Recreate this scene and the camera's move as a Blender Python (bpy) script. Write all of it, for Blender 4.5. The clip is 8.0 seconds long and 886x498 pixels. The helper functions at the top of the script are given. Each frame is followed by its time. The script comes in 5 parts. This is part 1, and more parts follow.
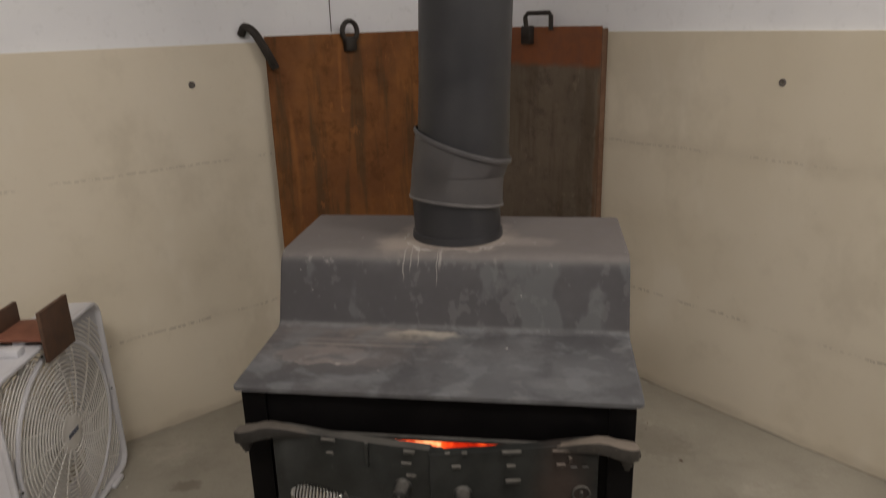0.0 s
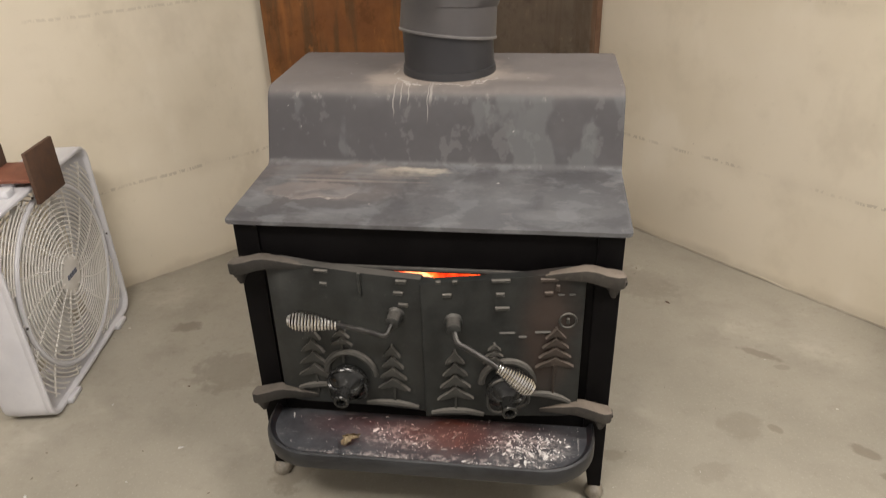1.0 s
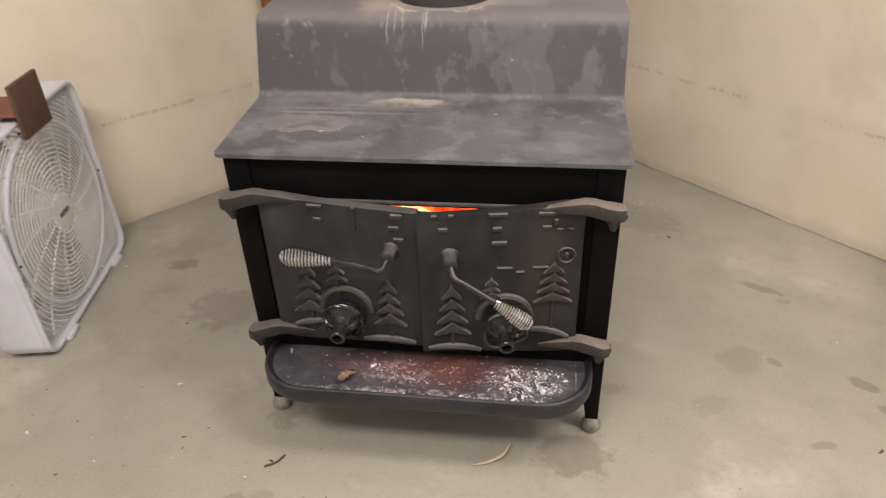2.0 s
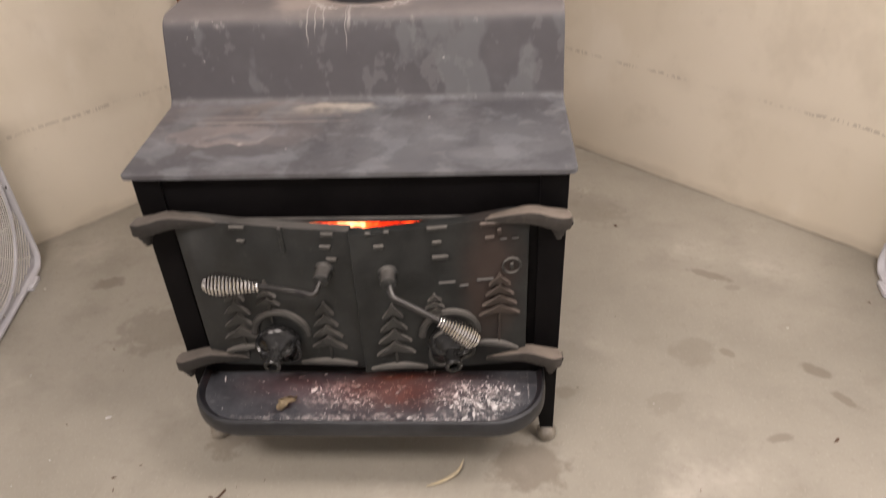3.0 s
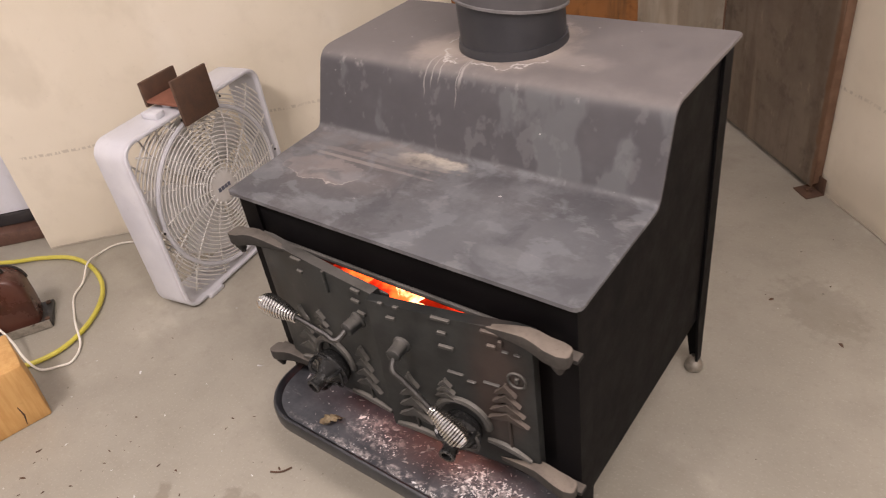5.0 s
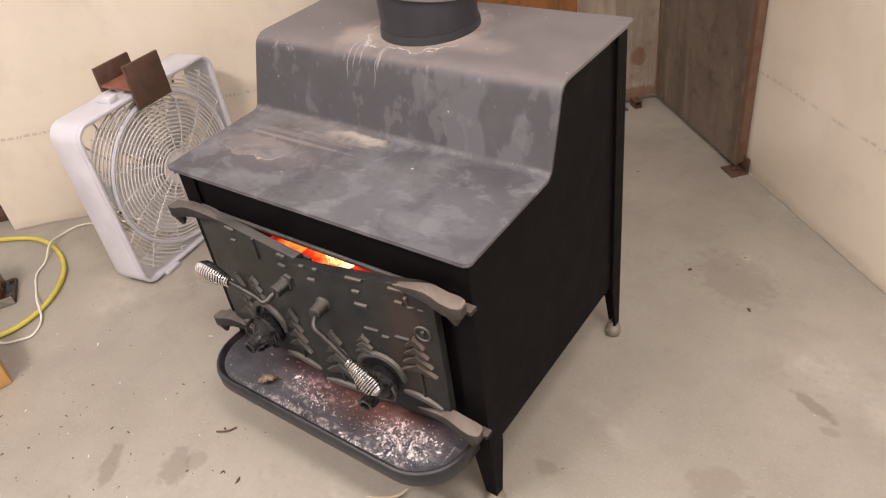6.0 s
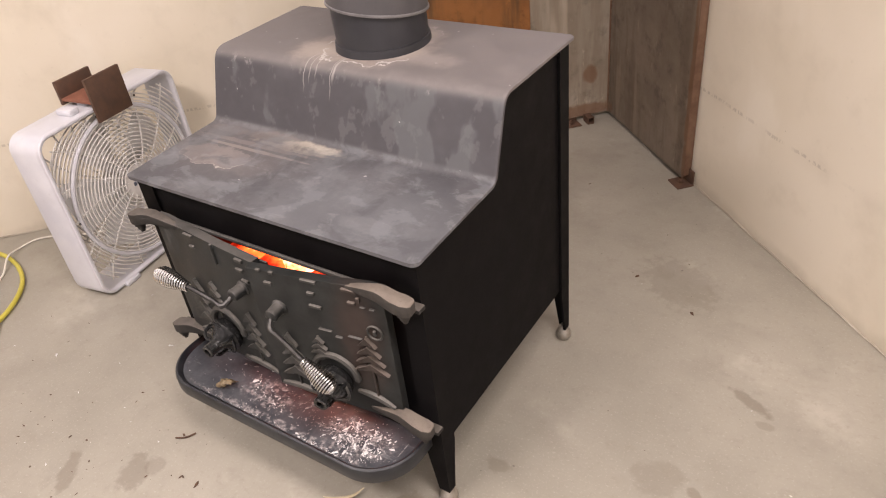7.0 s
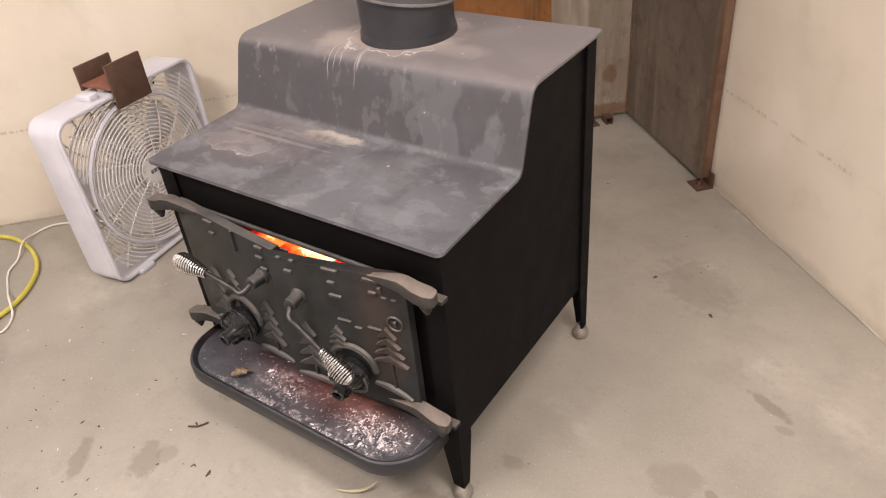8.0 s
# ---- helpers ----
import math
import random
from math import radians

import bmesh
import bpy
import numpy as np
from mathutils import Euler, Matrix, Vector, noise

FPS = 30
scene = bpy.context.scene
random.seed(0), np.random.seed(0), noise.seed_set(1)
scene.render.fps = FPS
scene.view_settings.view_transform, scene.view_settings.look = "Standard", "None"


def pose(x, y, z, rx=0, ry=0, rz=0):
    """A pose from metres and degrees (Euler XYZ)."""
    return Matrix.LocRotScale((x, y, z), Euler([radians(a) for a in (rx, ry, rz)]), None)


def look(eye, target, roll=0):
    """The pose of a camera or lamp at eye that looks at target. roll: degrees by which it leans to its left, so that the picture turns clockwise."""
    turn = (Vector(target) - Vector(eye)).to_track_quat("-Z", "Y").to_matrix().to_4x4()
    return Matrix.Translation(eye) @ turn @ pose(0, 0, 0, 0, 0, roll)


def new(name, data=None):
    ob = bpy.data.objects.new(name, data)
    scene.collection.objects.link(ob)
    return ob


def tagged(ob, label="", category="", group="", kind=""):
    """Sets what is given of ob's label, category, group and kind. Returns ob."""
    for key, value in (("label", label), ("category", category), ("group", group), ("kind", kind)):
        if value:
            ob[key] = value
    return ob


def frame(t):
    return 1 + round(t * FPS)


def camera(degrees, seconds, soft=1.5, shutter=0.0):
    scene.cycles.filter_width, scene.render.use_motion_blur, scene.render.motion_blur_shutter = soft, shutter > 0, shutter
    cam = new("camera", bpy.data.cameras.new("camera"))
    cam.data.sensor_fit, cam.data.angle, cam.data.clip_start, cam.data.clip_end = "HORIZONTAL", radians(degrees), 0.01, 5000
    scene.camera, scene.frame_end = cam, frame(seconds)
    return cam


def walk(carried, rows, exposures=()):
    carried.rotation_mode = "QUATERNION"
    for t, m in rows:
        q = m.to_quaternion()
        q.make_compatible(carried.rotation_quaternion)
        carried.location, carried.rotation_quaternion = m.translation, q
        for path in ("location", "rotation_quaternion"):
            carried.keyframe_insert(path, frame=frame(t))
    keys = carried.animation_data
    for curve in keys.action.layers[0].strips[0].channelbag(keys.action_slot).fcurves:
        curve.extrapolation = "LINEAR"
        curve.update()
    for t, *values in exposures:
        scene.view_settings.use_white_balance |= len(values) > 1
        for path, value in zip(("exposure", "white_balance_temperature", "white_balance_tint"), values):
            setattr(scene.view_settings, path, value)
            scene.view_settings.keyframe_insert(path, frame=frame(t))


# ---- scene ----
cam = camera(62.8, 8.0, 1.1, 0.5)
PATH = [
    (0, (0.195, -1.141, 1.297), (-0.077, 0.746, 0.691), -1.6),
    (0.3, (0.211, -1.152, 1.266), (-0.067, 0.698, 0.559), -1.7),
    (0.5, (0.203, -1.151, 1.261), (-0.053, 0.657, 0.445), -2.0),
    (1, (0.204, -1.152, 1.235), (-0.046, 0.593, 0.29), -1.7),
    (1.5, (0.205, -1.159, 1.225), (-0.061, 0.543, 0.208), -1.5),
    (1.7, (0.217, -1.156, 1.217), (-0.07, 0.526, 0.175), -2.1),
    (2.8, (0.19, -1.024, 1.211), (0.102, 0.584, 0.026), -2.1),
    (3, (0.223, -1.02, 1.216), (0.111, 0.617, 0.073), -2.8),
    (3.2, (0.241, -1.016, 1.288), (0.097, 0.655, 0.198), -3.2),
    (3.5, (0.321, -0.994, 1.306), (0.029, 0.678, 0.247), -5.2),
    (3.7, (0.352, -0.95, 1.299), (0.006, 0.676, 0.199), -6.6),
    (4, (0.423, -0.832, 1.29), (-0.032, 0.793, 0.217), -8.3),
    (4.2, (0.468, -0.76, 1.309), (0.033, 0.844, 0.196), -7.3),
    (4.4, (0.512, -0.711, 1.313), (-0.06, 0.863, 0.22), -7.6),
    (4.5, (0.533, -0.703, 1.298), (-0.125, 0.855, 0.23), -7.8),
    (4.7, (0.637, -0.689, 1.312), (-0.258, 0.736, 0.231), -7.3),
    (4.8, (0.669, -0.687, 1.307), (-0.324, 0.662, 0.213), -7.6),
    (4.9, (0.715, -0.67, 1.31), (-0.316, 0.594, 0.153), -8.2),
    (5, (0.735, -0.664, 1.313), (-0.344, 0.559, 0.156), -9.0),
    (5.2, (0.777, -0.653, 1.308), (-0.273, 0.605, 0.162), -8.9),
    (6.3, (0.945, -0.7, 1.338), (-0.086, 0.531, 0.146), -8.3),
    (6.5, (0.962, -0.704, 1.333), (-0.053, 0.557, 0.158), -7.6),
    (7, (0.977, -0.725, 1.342), (-0.002, 0.585, 0.192), -7.0),
    (7.2, (0.984, -0.711, 1.344), (0.004, 0.578, 0.171), -7.4),
    (7.5, (0.973, -0.737, 1.335), (-0.008, 0.568, 0.18), -6.6),
    (8, (0.95, -0.74, 1.322), (-0.046, 0.562, 0.176), -5.9),
]
# the exposure opens up as the camera tilts down to the stove
EXPOSURES = [(0.0, -1.06, 6500, 4), (0.5, -0.52, 6500, 4), (1.0, -0.1, 6500, 3), (1.5, 0.0, 6500, 6), (3.0, -0.02, 6500, 11), (4.5, -0.02, 6500, 14), (5.0, 0.01, 6500, 14), (6.5, 0.28, 6500, 14), (8.0, 0.28, 6500, 14)]
walk(cam, [(t, look(eye, target, roll)) for t, eye, target, roll in PATH], EXPOSURES)

# ---- light ----
world = bpy.data.worlds.new("world")
scene.world = world
world.use_nodes = True
world.node_tree.nodes["Background"].inputs[0].default_value = (0.9, 0.92, 1.0, 1)
world.node_tree.nodes["Background"].inputs[1].default_value = 0.02


def area_lamp(name, eye, target, sx, sy, watts, colour):
    data = bpy.data.lights.new(name, "AREA")
    data.shape, data.size, data.size_y = "RECTANGLE", sx, sy
    data.energy, data.color = watts, colour
    ob = new(name, data)
    ob.matrix_world = look(eye, target)
    return ob


WARM = (1.0, 0.885, 0.83)
# unseen overhead panels added for light, the second to brighten wall_north
area_lamp("unseen_overhead", (-0.45, -1.50, 2.62), (-0.45, -1.45, 0), 1.25, 0.45, 65, WARM)
area_lamp("unseen_overhead", (1.45, -0.50, 2.62), (1.45, -0.45, 0), 1.25, 0.45, 54, WARM)

fire_lamp = bpy.data.lights.new("fire_glow", "POINT")
fire_lamp.energy, fire_lamp.color, fire_lamp.shadow_soft_size = 0.30, (1.0, 0.20, 0.06), 0.03
new("fire_glow", fire_lamp).location = (0.05, 0.075, 0.350)

# ---- materials ----


class Mat:
    """A small builder round one node material; coordinates are the object's own, in metres."""

    def __init__(self, name, rough=0.6, metal=0.0):
        self.mat = bpy.data.materials.new(name)
        self.mat.use_nodes = True
        self.nt = self.mat.node_tree
        self.bsdf = self.nt.nodes["Principled BSDF"]
        self.bsdf.inputs["Roughness"].default_value = rough
        self.bsdf.inputs["Metallic"].default_value = metal
        self.co = self.nt.nodes.new("ShaderNodeTexCoord").outputs["Object"]
        self.colour = None

    def node(self, kind, **inputs):
        n = self.nt.nodes.new(kind)
        for k, v in inputs.items():
            k = k.replace("_", " ")
            self.put(n.inputs[k], v)
        return n

    def put(self, socket, v):
        if hasattr(v, "is_output"):
            self.nt.links.new(v, socket)
        else:
            socket.default_value = v

    def math(self, op, a, b=0.0, c=0.0):
        n = self.nt.nodes.new("ShaderNodeMath")
        n.operation = op
        for s, v in zip(n.inputs, (a, b, c)):
            self.put(s, v)
        return n.outputs[0]

    def vmath(self, op, a, b):
        n = self.nt.nodes.new("ShaderNodeVectorMath")
        n.operation = op
        self.put(n.inputs[0], a)
        self.put(n.inputs[1], b)
        return n.outputs["Value"] if op in ("LENGTH", "DISTANCE", "DOT_PRODUCT") else n.outputs["Vector"]

    def noise(self, scale, detail=4.0, rough=0.6, stretch=None, vec=None):
        vec = vec or self.co
        if stretch:
            vec = self.vmath("MULTIPLY", vec, stretch)
        return self.node("ShaderNodeTexNoise", Vector=vec, Scale=scale, Detail=detail, Roughness=rough).outputs["Fac"]

    def ramp(self, v, lo, hi, a=0.0, b=1.0):
        n = self.nt.nodes.new("ShaderNodeMapRange")
        n.interpolation_type = "SMOOTHSTEP"
        for s, x in zip(n.inputs, (v, lo, hi, a, b)):
            self.put(s, x)
        return n.outputs[0]

    def mix(self, fac, a, b):
        n = self.nt.nodes.new("ShaderNodeMix")
        n.data_type = "RGBA"
        self.put(n.inputs[0], fac)
        for s, v in ((n.inputs[6], a), (n.inputs[7], b)):
            self.put(s, (*v, 1) if isinstance(v, tuple) and len(v) == 3 else v)
        return n.outputs[2]

    def over(self, fac, colour):
        """Lay a colour over what is there."""
        self.colour = self.mix(fac, self.colour, colour)

    def axis(self, n):
        return self.node("ShaderNodeSeparateXYZ", Vector=self.co).outputs[n]

    def spot(self, centre, size, scale=25.0, wobble=0.5, soft=0.25):
        """A stain: an ellipsoid with a ragged edge, 1 inside."""
        d = self.vmath("DIVIDE", self.vmath("SUBTRACT", self.co, centre), size)
        r = self.vmath("LENGTH", d, (0, 0, 0))
        r = self.math("ADD", r, self.math("MULTIPLY", self.math("SUBTRACT", self.noise(scale, 3), 0.5), 2 * wobble))
        return self.ramp(r, 1.0 - soft, 1.0 + soft, 1.0, 0.0)

    def bump(self, height, strength=0.3, distance=0.002):
        n = self.node("ShaderNodeBump", Strength=strength, Distance=distance, Height=height)
        self.nt.links.new(n.outputs[0], self.bsdf.inputs["Normal"])

    def done(self, rough=None):
        if self.colour is not None:
            self.put(self.bsdf.inputs["Base Color"], self.colour if hasattr(self.colour, "is_output") else (*self.colour, 1))
        if rough is not None:
            self.put(self.bsdf.inputs["Roughness"], rough)
        return self.mat


def plain(name, a, b, scale=30.0, rough=0.6, metal=0.0, bump=0.2, distance=0.001, stretch=None, gloss=0.5):
    m = Mat(name, rough, metal)
    m.bsdf.inputs["Specular IOR Level"].default_value = gloss
    n = m.noise(scale, 5, 0.65, stretch)
    m.colour = m.mix(m.ramp(n, 0.3, 0.7), a, b)
    fine = m.noise(scale * 8, 3)
    m.over(m.ramp(fine, 0.55, 0.8, 0.0, 0.35), tuple(x * 0.75 for x in a))
    if bump:
        m.bump(m.math("ADD", m.math("MULTIPLY", fine, 0.4), n), bump, distance)
    return m.done(m.ramp(n, 0.2, 0.8, max(rough - 0.1, 0.05), min(rough + 0.1, 1.0)))


def concrete_wall():
    m = Mat("wall_concrete", 0.75)
    big, mid, fine = m.noise(1.3, 3), m.noise(6, 5, 0.6), m.noise(60, 4)
    m.colour = m.mix(m.ramp(big, 0.3, 0.7), (0.67, 0.603, 0.478), (0.74, 0.675, 0.555))
    m.over(m.ramp(mid, 0.5, 0.75, 0.0, 0.4), (0.575, 0.515, 0.405))
    pale = m.noise(3.5, 4, 0.6, (1, 1, 0.45))
    m.over(m.ramp(pale, 0.54, 0.68, 0.0, 0.45), (0.77, 0.715, 0.61))
    m.over(m.ramp(m.noise(2.6, 5, 0.65, (1, 1, 0.7), m.vmath("ADD", m.co, (7, 2, 4))), 0.52, 0.68, 0.0, 0.32), (0.50, 0.445, 0.345))
    m.over(m.ramp(fine, 0.6, 0.8, 0.0, 0.2), (0.45, 0.40, 0.31))
    # board lines left by the form, broken into dashes
    z = m.axis(2)
    along = m.math("ADD", m.axis(0), m.axis(1))
    line = None
    for height, width, ink in ((0.348, 0.007, 0.34), (0.872, 0.006, 0.2)):
        w = m.math("MULTIPLY", m.math("SUBTRACT", m.noise(7, 2), 0.5), 0.02)
        d = m.math("ABSOLUTE", m.math("SUBTRACT", m.math("ADD", z, w), height))
        band = m.ramp(d, width * 0.35, width, ink, 0.0)
        dash = m.ramp(m.noise(5.0, 2, 0.5, (1, 1, 0.2)), 0.37, 0.50)
        tick = m.ramp(m.noise(110, 1, 0.5, (1, 1, 0.4)), 0.42, 0.52)
        v = m.math("MULTIPLY", m.math("MULTIPLY", band, dash), tick)
        line = v if line is None else m.math("MAXIMUM", line, v)
        m.over(m.math("MULTIPLY", m.ramp(d, 0.0, 0.05, 0.16, 0.0), m.ramp(m.noise(3, 2), 0.4, 0.65)), (0.40, 0.35, 0.27))
    m.over(line, (0.20, 0.16, 0.12))
    # splashed dirt along the foot of the wall
    foot = m.math("ADD", z, m.math("MULTIPLY", m.math("SUBTRACT", m.noise(9, 4), 0.5), 0.06))
    m.over(m.ramp(foot, 0.004, 0.045, 0.32, 0.0), (0.36, 0.31, 0.24))
    holes = m.ramp(m.noise(90, 2), 0.74, 0.78)
    m.over(m.math("MULTIPLY", holes, 0.5), (0.33, 0.28, 0.21))
    m.bump(m.math("SUBTRACT", m.math("ADD", mid, m.math("MULTIPLY", fine, 0.15)), holes), 0.25, 0.003)
    return m.done()


# dark floor patches, stains and painted shade: x, y, half-lengths across and along, turn in degrees, darkness
STAINS_AND_SHADE = [
    (0.835, 0.585, 0.055, 0.018, -28, 0.50), (0.725, 0.285, 0.055, 0.045, 20, 0.28), (0.80, 0.28, 0.022, 0.012, -40, 0.45),
    (0.985, 0.216, 0.045, 0.018, -35, 0.55), (1.01, 0.13, 0.035, 0.013, -50, 0.5), (0.84, 0.022, 0.028, 0.012, 10, 0.45),
    # (0.31, -0.055) is deepened by painted shade; (-0.62, 0.37) paints the stove's shadow
    (0.31, -0.055, 0.08, 0.065, 0, 0.55), (-0.835, 0.568, 0.045, 0.028, 10, 0.50), (-0.62, 0.37, 0.11, 0.09, 0, 0.35),
    (-0.495, -0.350, 0.065, 0.022, -55, 0.42), (-0.345, -0.275, 0.055, 0.035, -50, 0.42), (-0.315, -0.235, 0.03, 0.025, 0, 0.3), (0.405, 0.15, 0.03, 0.022, 0, 0.35),
    (0.88, 0.53, 0.02, 0.012, 0, 0.3), (0.62, 0.12, 0.05, 0.03, 30, 0.2), (0.55, 0.95, 0.13, 0.09, -40, 0.25),
    (-0.33, 0.03, 0.05, 0.07, 0, 0.45),
]


def concrete_floor():
    m = Mat("floor_concrete", 0.5)
    big, mid, fine = m.noise(1.1, 4, 0.6), m.noise(5, 6, 0.65), m.noise(70, 4)
    m.colour = m.mix(m.ramp(big, 0.3, 0.7), (0.282, 0.262, 0.216), (0.375, 0.350, 0.293))
    m.over(m.ramp(mid, 0.46, 0.70, 0.0, 0.55), (0.275, 0.252, 0.208))
    m.over(m.ramp(m.noise(2.3, 5, 0.7), 0.56, 0.75, 0.0, 0.45), (0.56, 0.52, 0.45))
    m.over(m.ramp(m.noise(14, 4, 0.7, None, m.vmath("ADD", m.co, (2, 8, 0))), 0.55, 0.72, 0.0, 0.3), (0.25, 0.225, 0.18))
    m.over(m.ramp(fine, 0.52, 0.78, 0.0, 0.36), (0.24, 0.215, 0.175))
    m.over(m.ramp(m.noise(160, 3), 0.54, 0.76, 0.0, 0.28), (0.56, 0.525, 0.46))
    for n, (x, y, a, b, turn, dark) in enumerate(STAINS_AND_SHADE):
        mp = m.nt.nodes.new("ShaderNodeMapping")
        mp.vector_type = "TEXTURE"
        m.put(mp.inputs["Vector"], m.co)
        mp.inputs["Location"].default_value = (x, y, 0)
        mp.inputs["Rotation"].default_value = (0, 0, radians(turn))
        mp.inputs["Scale"].default_value = (a, b, 1)
        r = m.vmath("LENGTH", mp.outputs[0], (0, 0, 0))
        r = m.math("ADD", r, m.math("MULTIPLY", m.math("SUBTRACT", m.noise(22 + n, 3), 0.5), 1.6))
        m.over(m.ramp(r, 0.7, 1.15, dark, 0.0), (0.15, 0.125, 0.095))
    speck = m.ramp(m.noise(38, 1), 0.79, 0.82)
    m.over(m.math("MULTIPLY", speck, 0.7), (0.12, 0.10, 0.08))
    pale = m.ramp(m.noise(47, 1, 0.5, None, m.vmath("ADD", m.co, (5, 3, 1))), 0.80, 0.83)
    m.over(m.math("MULTIPLY", pale, 0.7), (0.75, 0.72, 0.66))
    m.bump(m.math("ADD", m.math("MULTIPLY", mid, 0.6), m.math("MULTIPLY", fine, 0.2)), 0.15, 0.002)
    return m.done(m.ramp(mid, 0.3, 0.7, 0.42, 0.62))


def stove_top():
    """Dark painted plate with heat-bleached patches, ash drips and dust."""
    m = Mat("stove_top_paint", 0.55)
    big, mid, fine = m.noise(5, 4, 0.6), m.noise(16, 6, 0.7), m.noise(120, 3)
    m.colour = m.mix(m.ramp(big, 0.3, 0.7), (0.062, 0.061, 0.067), (0.094, 0.091, 0.095))
    m.over(m.ramp(mid, 0.50, 0.68, 0.0, 0.35), (0.128, 0.129, 0.133))
    x, y, z = m.axis(0), m.axis(1), m.axis(2)
    # dust on the level upper plate
    m.over(m.math("MULTIPLY", m.ramp(z, 0.795, 0.812), 0.75), m.mix(m.ramp(mid, 0.3, 0.7), (0.155, 0.138, 0.132), (0.20, 0.178, 0.168)))
    # blotches on the riser: runs of scorched-off paint
    riser = m.math("MULTIPLY", m.ramp(z, 0.664, 0.68), m.ramp(z, 0.795, 0.812, 1.0, 0.0))
    runs = m.noise(9, 4, 0.45, (1.2, 1, 0.62))
    m.over(m.math("MULTIPLY", riser, m.ramp(m.noise(6, 3), 0.38, 0.62, 0.45, 0.9)), (0.054, 0.051, 0.056))
    m.over(m.math("MULTIPLY", riser, m.ramp(runs, 0.52, 0.58, 0.0, 0.46)), (0.128, 0.135, 0.140))
    chips = m.noise(26, 3, 0.55, (1.2, 1, 0.8), m.vmath("ADD", m.co, (2, 5, 1)))
    m.over(m.math("MULTIPLY", riser, m.ramp(chips, 0.57, 0.64, 0.0, 0.32)), (0.150, 0.152, 0.154))
    # pale ring of ash round the pipe
    d = m.vmath("DISTANCE", m.vmath("MULTIPLY", m.co, (1, 1, 0)), (0, 0.46, 0))
    d = m.math("ADD", d, m.math("MULTIPLY", m.math("SUBTRACT", m.noise(20, 4), 0.5), 0.09))
    m.over(m.math("MULTIPLY", m.ramp(d, 0.085, 0.150, 0.6, 0.0), m.ramp(z, 0.79, 0.81)), (0.44, 0.37, 0.31))
    m.over(m.math("MULTIPLY", m.spot((-0.115, 0.39, 0.82), (0.05, 0.06, 0.05), 30, 0.6, 0.6), 0.7), (0.38, 0.325, 0.28))
    m.over(m.math("MULTIPLY", m.spot((0.14, 0.41, 0.82), (0.07, 0.03, 0.05), 30, 0.6, 0.6), 0.45), (0.34, 0.30, 0.27))
    # white drips down the riser
    for dx, low, wide in ((-0.100, 0.755, 0.0011), (-0.086, 0.772, 0.0010), (-0.028, 0.745, 0.0009), (-0.022, 0.778, 0.0026), (-0.070, 0.782, 0.0012)):
        wav = m.math("MULTIPLY", m.math("SUBTRACT", m.noise(28, 2), 0.5), 0.012)
        dd = m.math("ABSOLUTE", m.math("SUBTRACT", m.math("ADD", x, wav), dx))
        drip = m.math("MULTIPLY", m.ramp(dd, wide * 0.4, wide * 1.6, 0.55, 0.0), m.math("MULTIPLY", m.ramp(z, low, low + 0.03), m.ramp(y, 0.35, 0.37, 1.0, 0.0)))
        m.over(drip, (0.40, 0.375, 0.35))
    # chalky scale along the upper bend
    bend = m.ramp(m.math("ABSOLUTE", m.math("SUBTRACT", z, 0.803)), 0.003, 0.012, 1.0, 0.0)
    m.over(m.math("MULTIPLY", bend, m.ramp(m.noise(30, 5, 0.75, (1, 1, 0.5)), 0.54, 0.72, 0.0, 0.6)), (0.32, 0.30, 0.29))
    crust = m.math("MULTIPLY", m.ramp(m.math("ABSOLUTE", m.math("SUBTRACT", d, 0.122)), 0.001, 0.004, 0.9, 0.0), m.ramp(m.noise(14, 2), 0.45, 0.55))
    m.over(m.math("MULTIPLY", m.math("MULTIPLY", crust, m.ramp(z, 0.79, 0.81)), m.ramp(y, 0.42, 0.48, 1.0, 0.2)), (0.52, 0.485, 0.46))
    # lower plate: tan patch, brushed streaks and a dried puddle
    level = m.ramp(z, 0.668, 0.676, 1.0, 0.0)
    for c, s, k, col in (
        ((-0.055, 0.238, 0.66), (0.085, 0.017, 0.05), 0.95, (0.47, 0.425, 0.355)), ((-0.09, 0.222, 0.66), (0.10, 0.010, 0.05), 0.7, (0.34, 0.30, 0.255)), ((-0.16, 0.245, 0.66), (0.09, 0.016, 0.05), 0.4, (0.27, 0.235, 0.20)),
        ((-0.19, 0.205, 0.66), (0.15, 0.007, 0.05), 0.6, (0.26, 0.225, 0.205)), ((-0.17, 0.185, 0.66), (0.16, 0.005, 0.05), 0.7, (0.34, 0.30, 0.265)),
        ((-0.25, 0.135, 0.66), (0.10, 0.035, 0.05), 0.85, (0.25, 0.220, 0.205)), ((-0.15, 0.13, 0.66), (0.07, 0.030, 0.05), 0.4, (0.155, 0.140, 0.138)),
        ((0.23, 0.06, 0.66), (0.06, 0.020, 0.05), 0.3, (0.20, 0.20, 0.20)), ((-0.30, 0.24, 0.66), (0.05, 0.014, 0.05), 0.35, (0.22, 0.195, 0.175)),
    ):
        m.over(m.math("MULTIPLY", m.math("MULTIPLY", m.spot(c, s, 28, 0.7, 0.2), k), level), col)
    edge = m.spot((-0.25, 0.135, 0.66), (0.10, 0.035, 0.05), 28, 0.7, 0.06)
    rim = m.ramp(m.math("ABSOLUTE", m.math("SUBTRACT", edge, 0.5)), 0.2, 0.5, 0.95, 0.0)
    m.over(m.math("MULTIPLY", m.math("MULTIPLY", rim, level), m.ramp(y, 0.125, 0.14, 1.0, 0.25)), (0.40, 0.365, 0.33))
    smear = m.noise(13, 6, 0.75, (0.8, 1.8, 1))
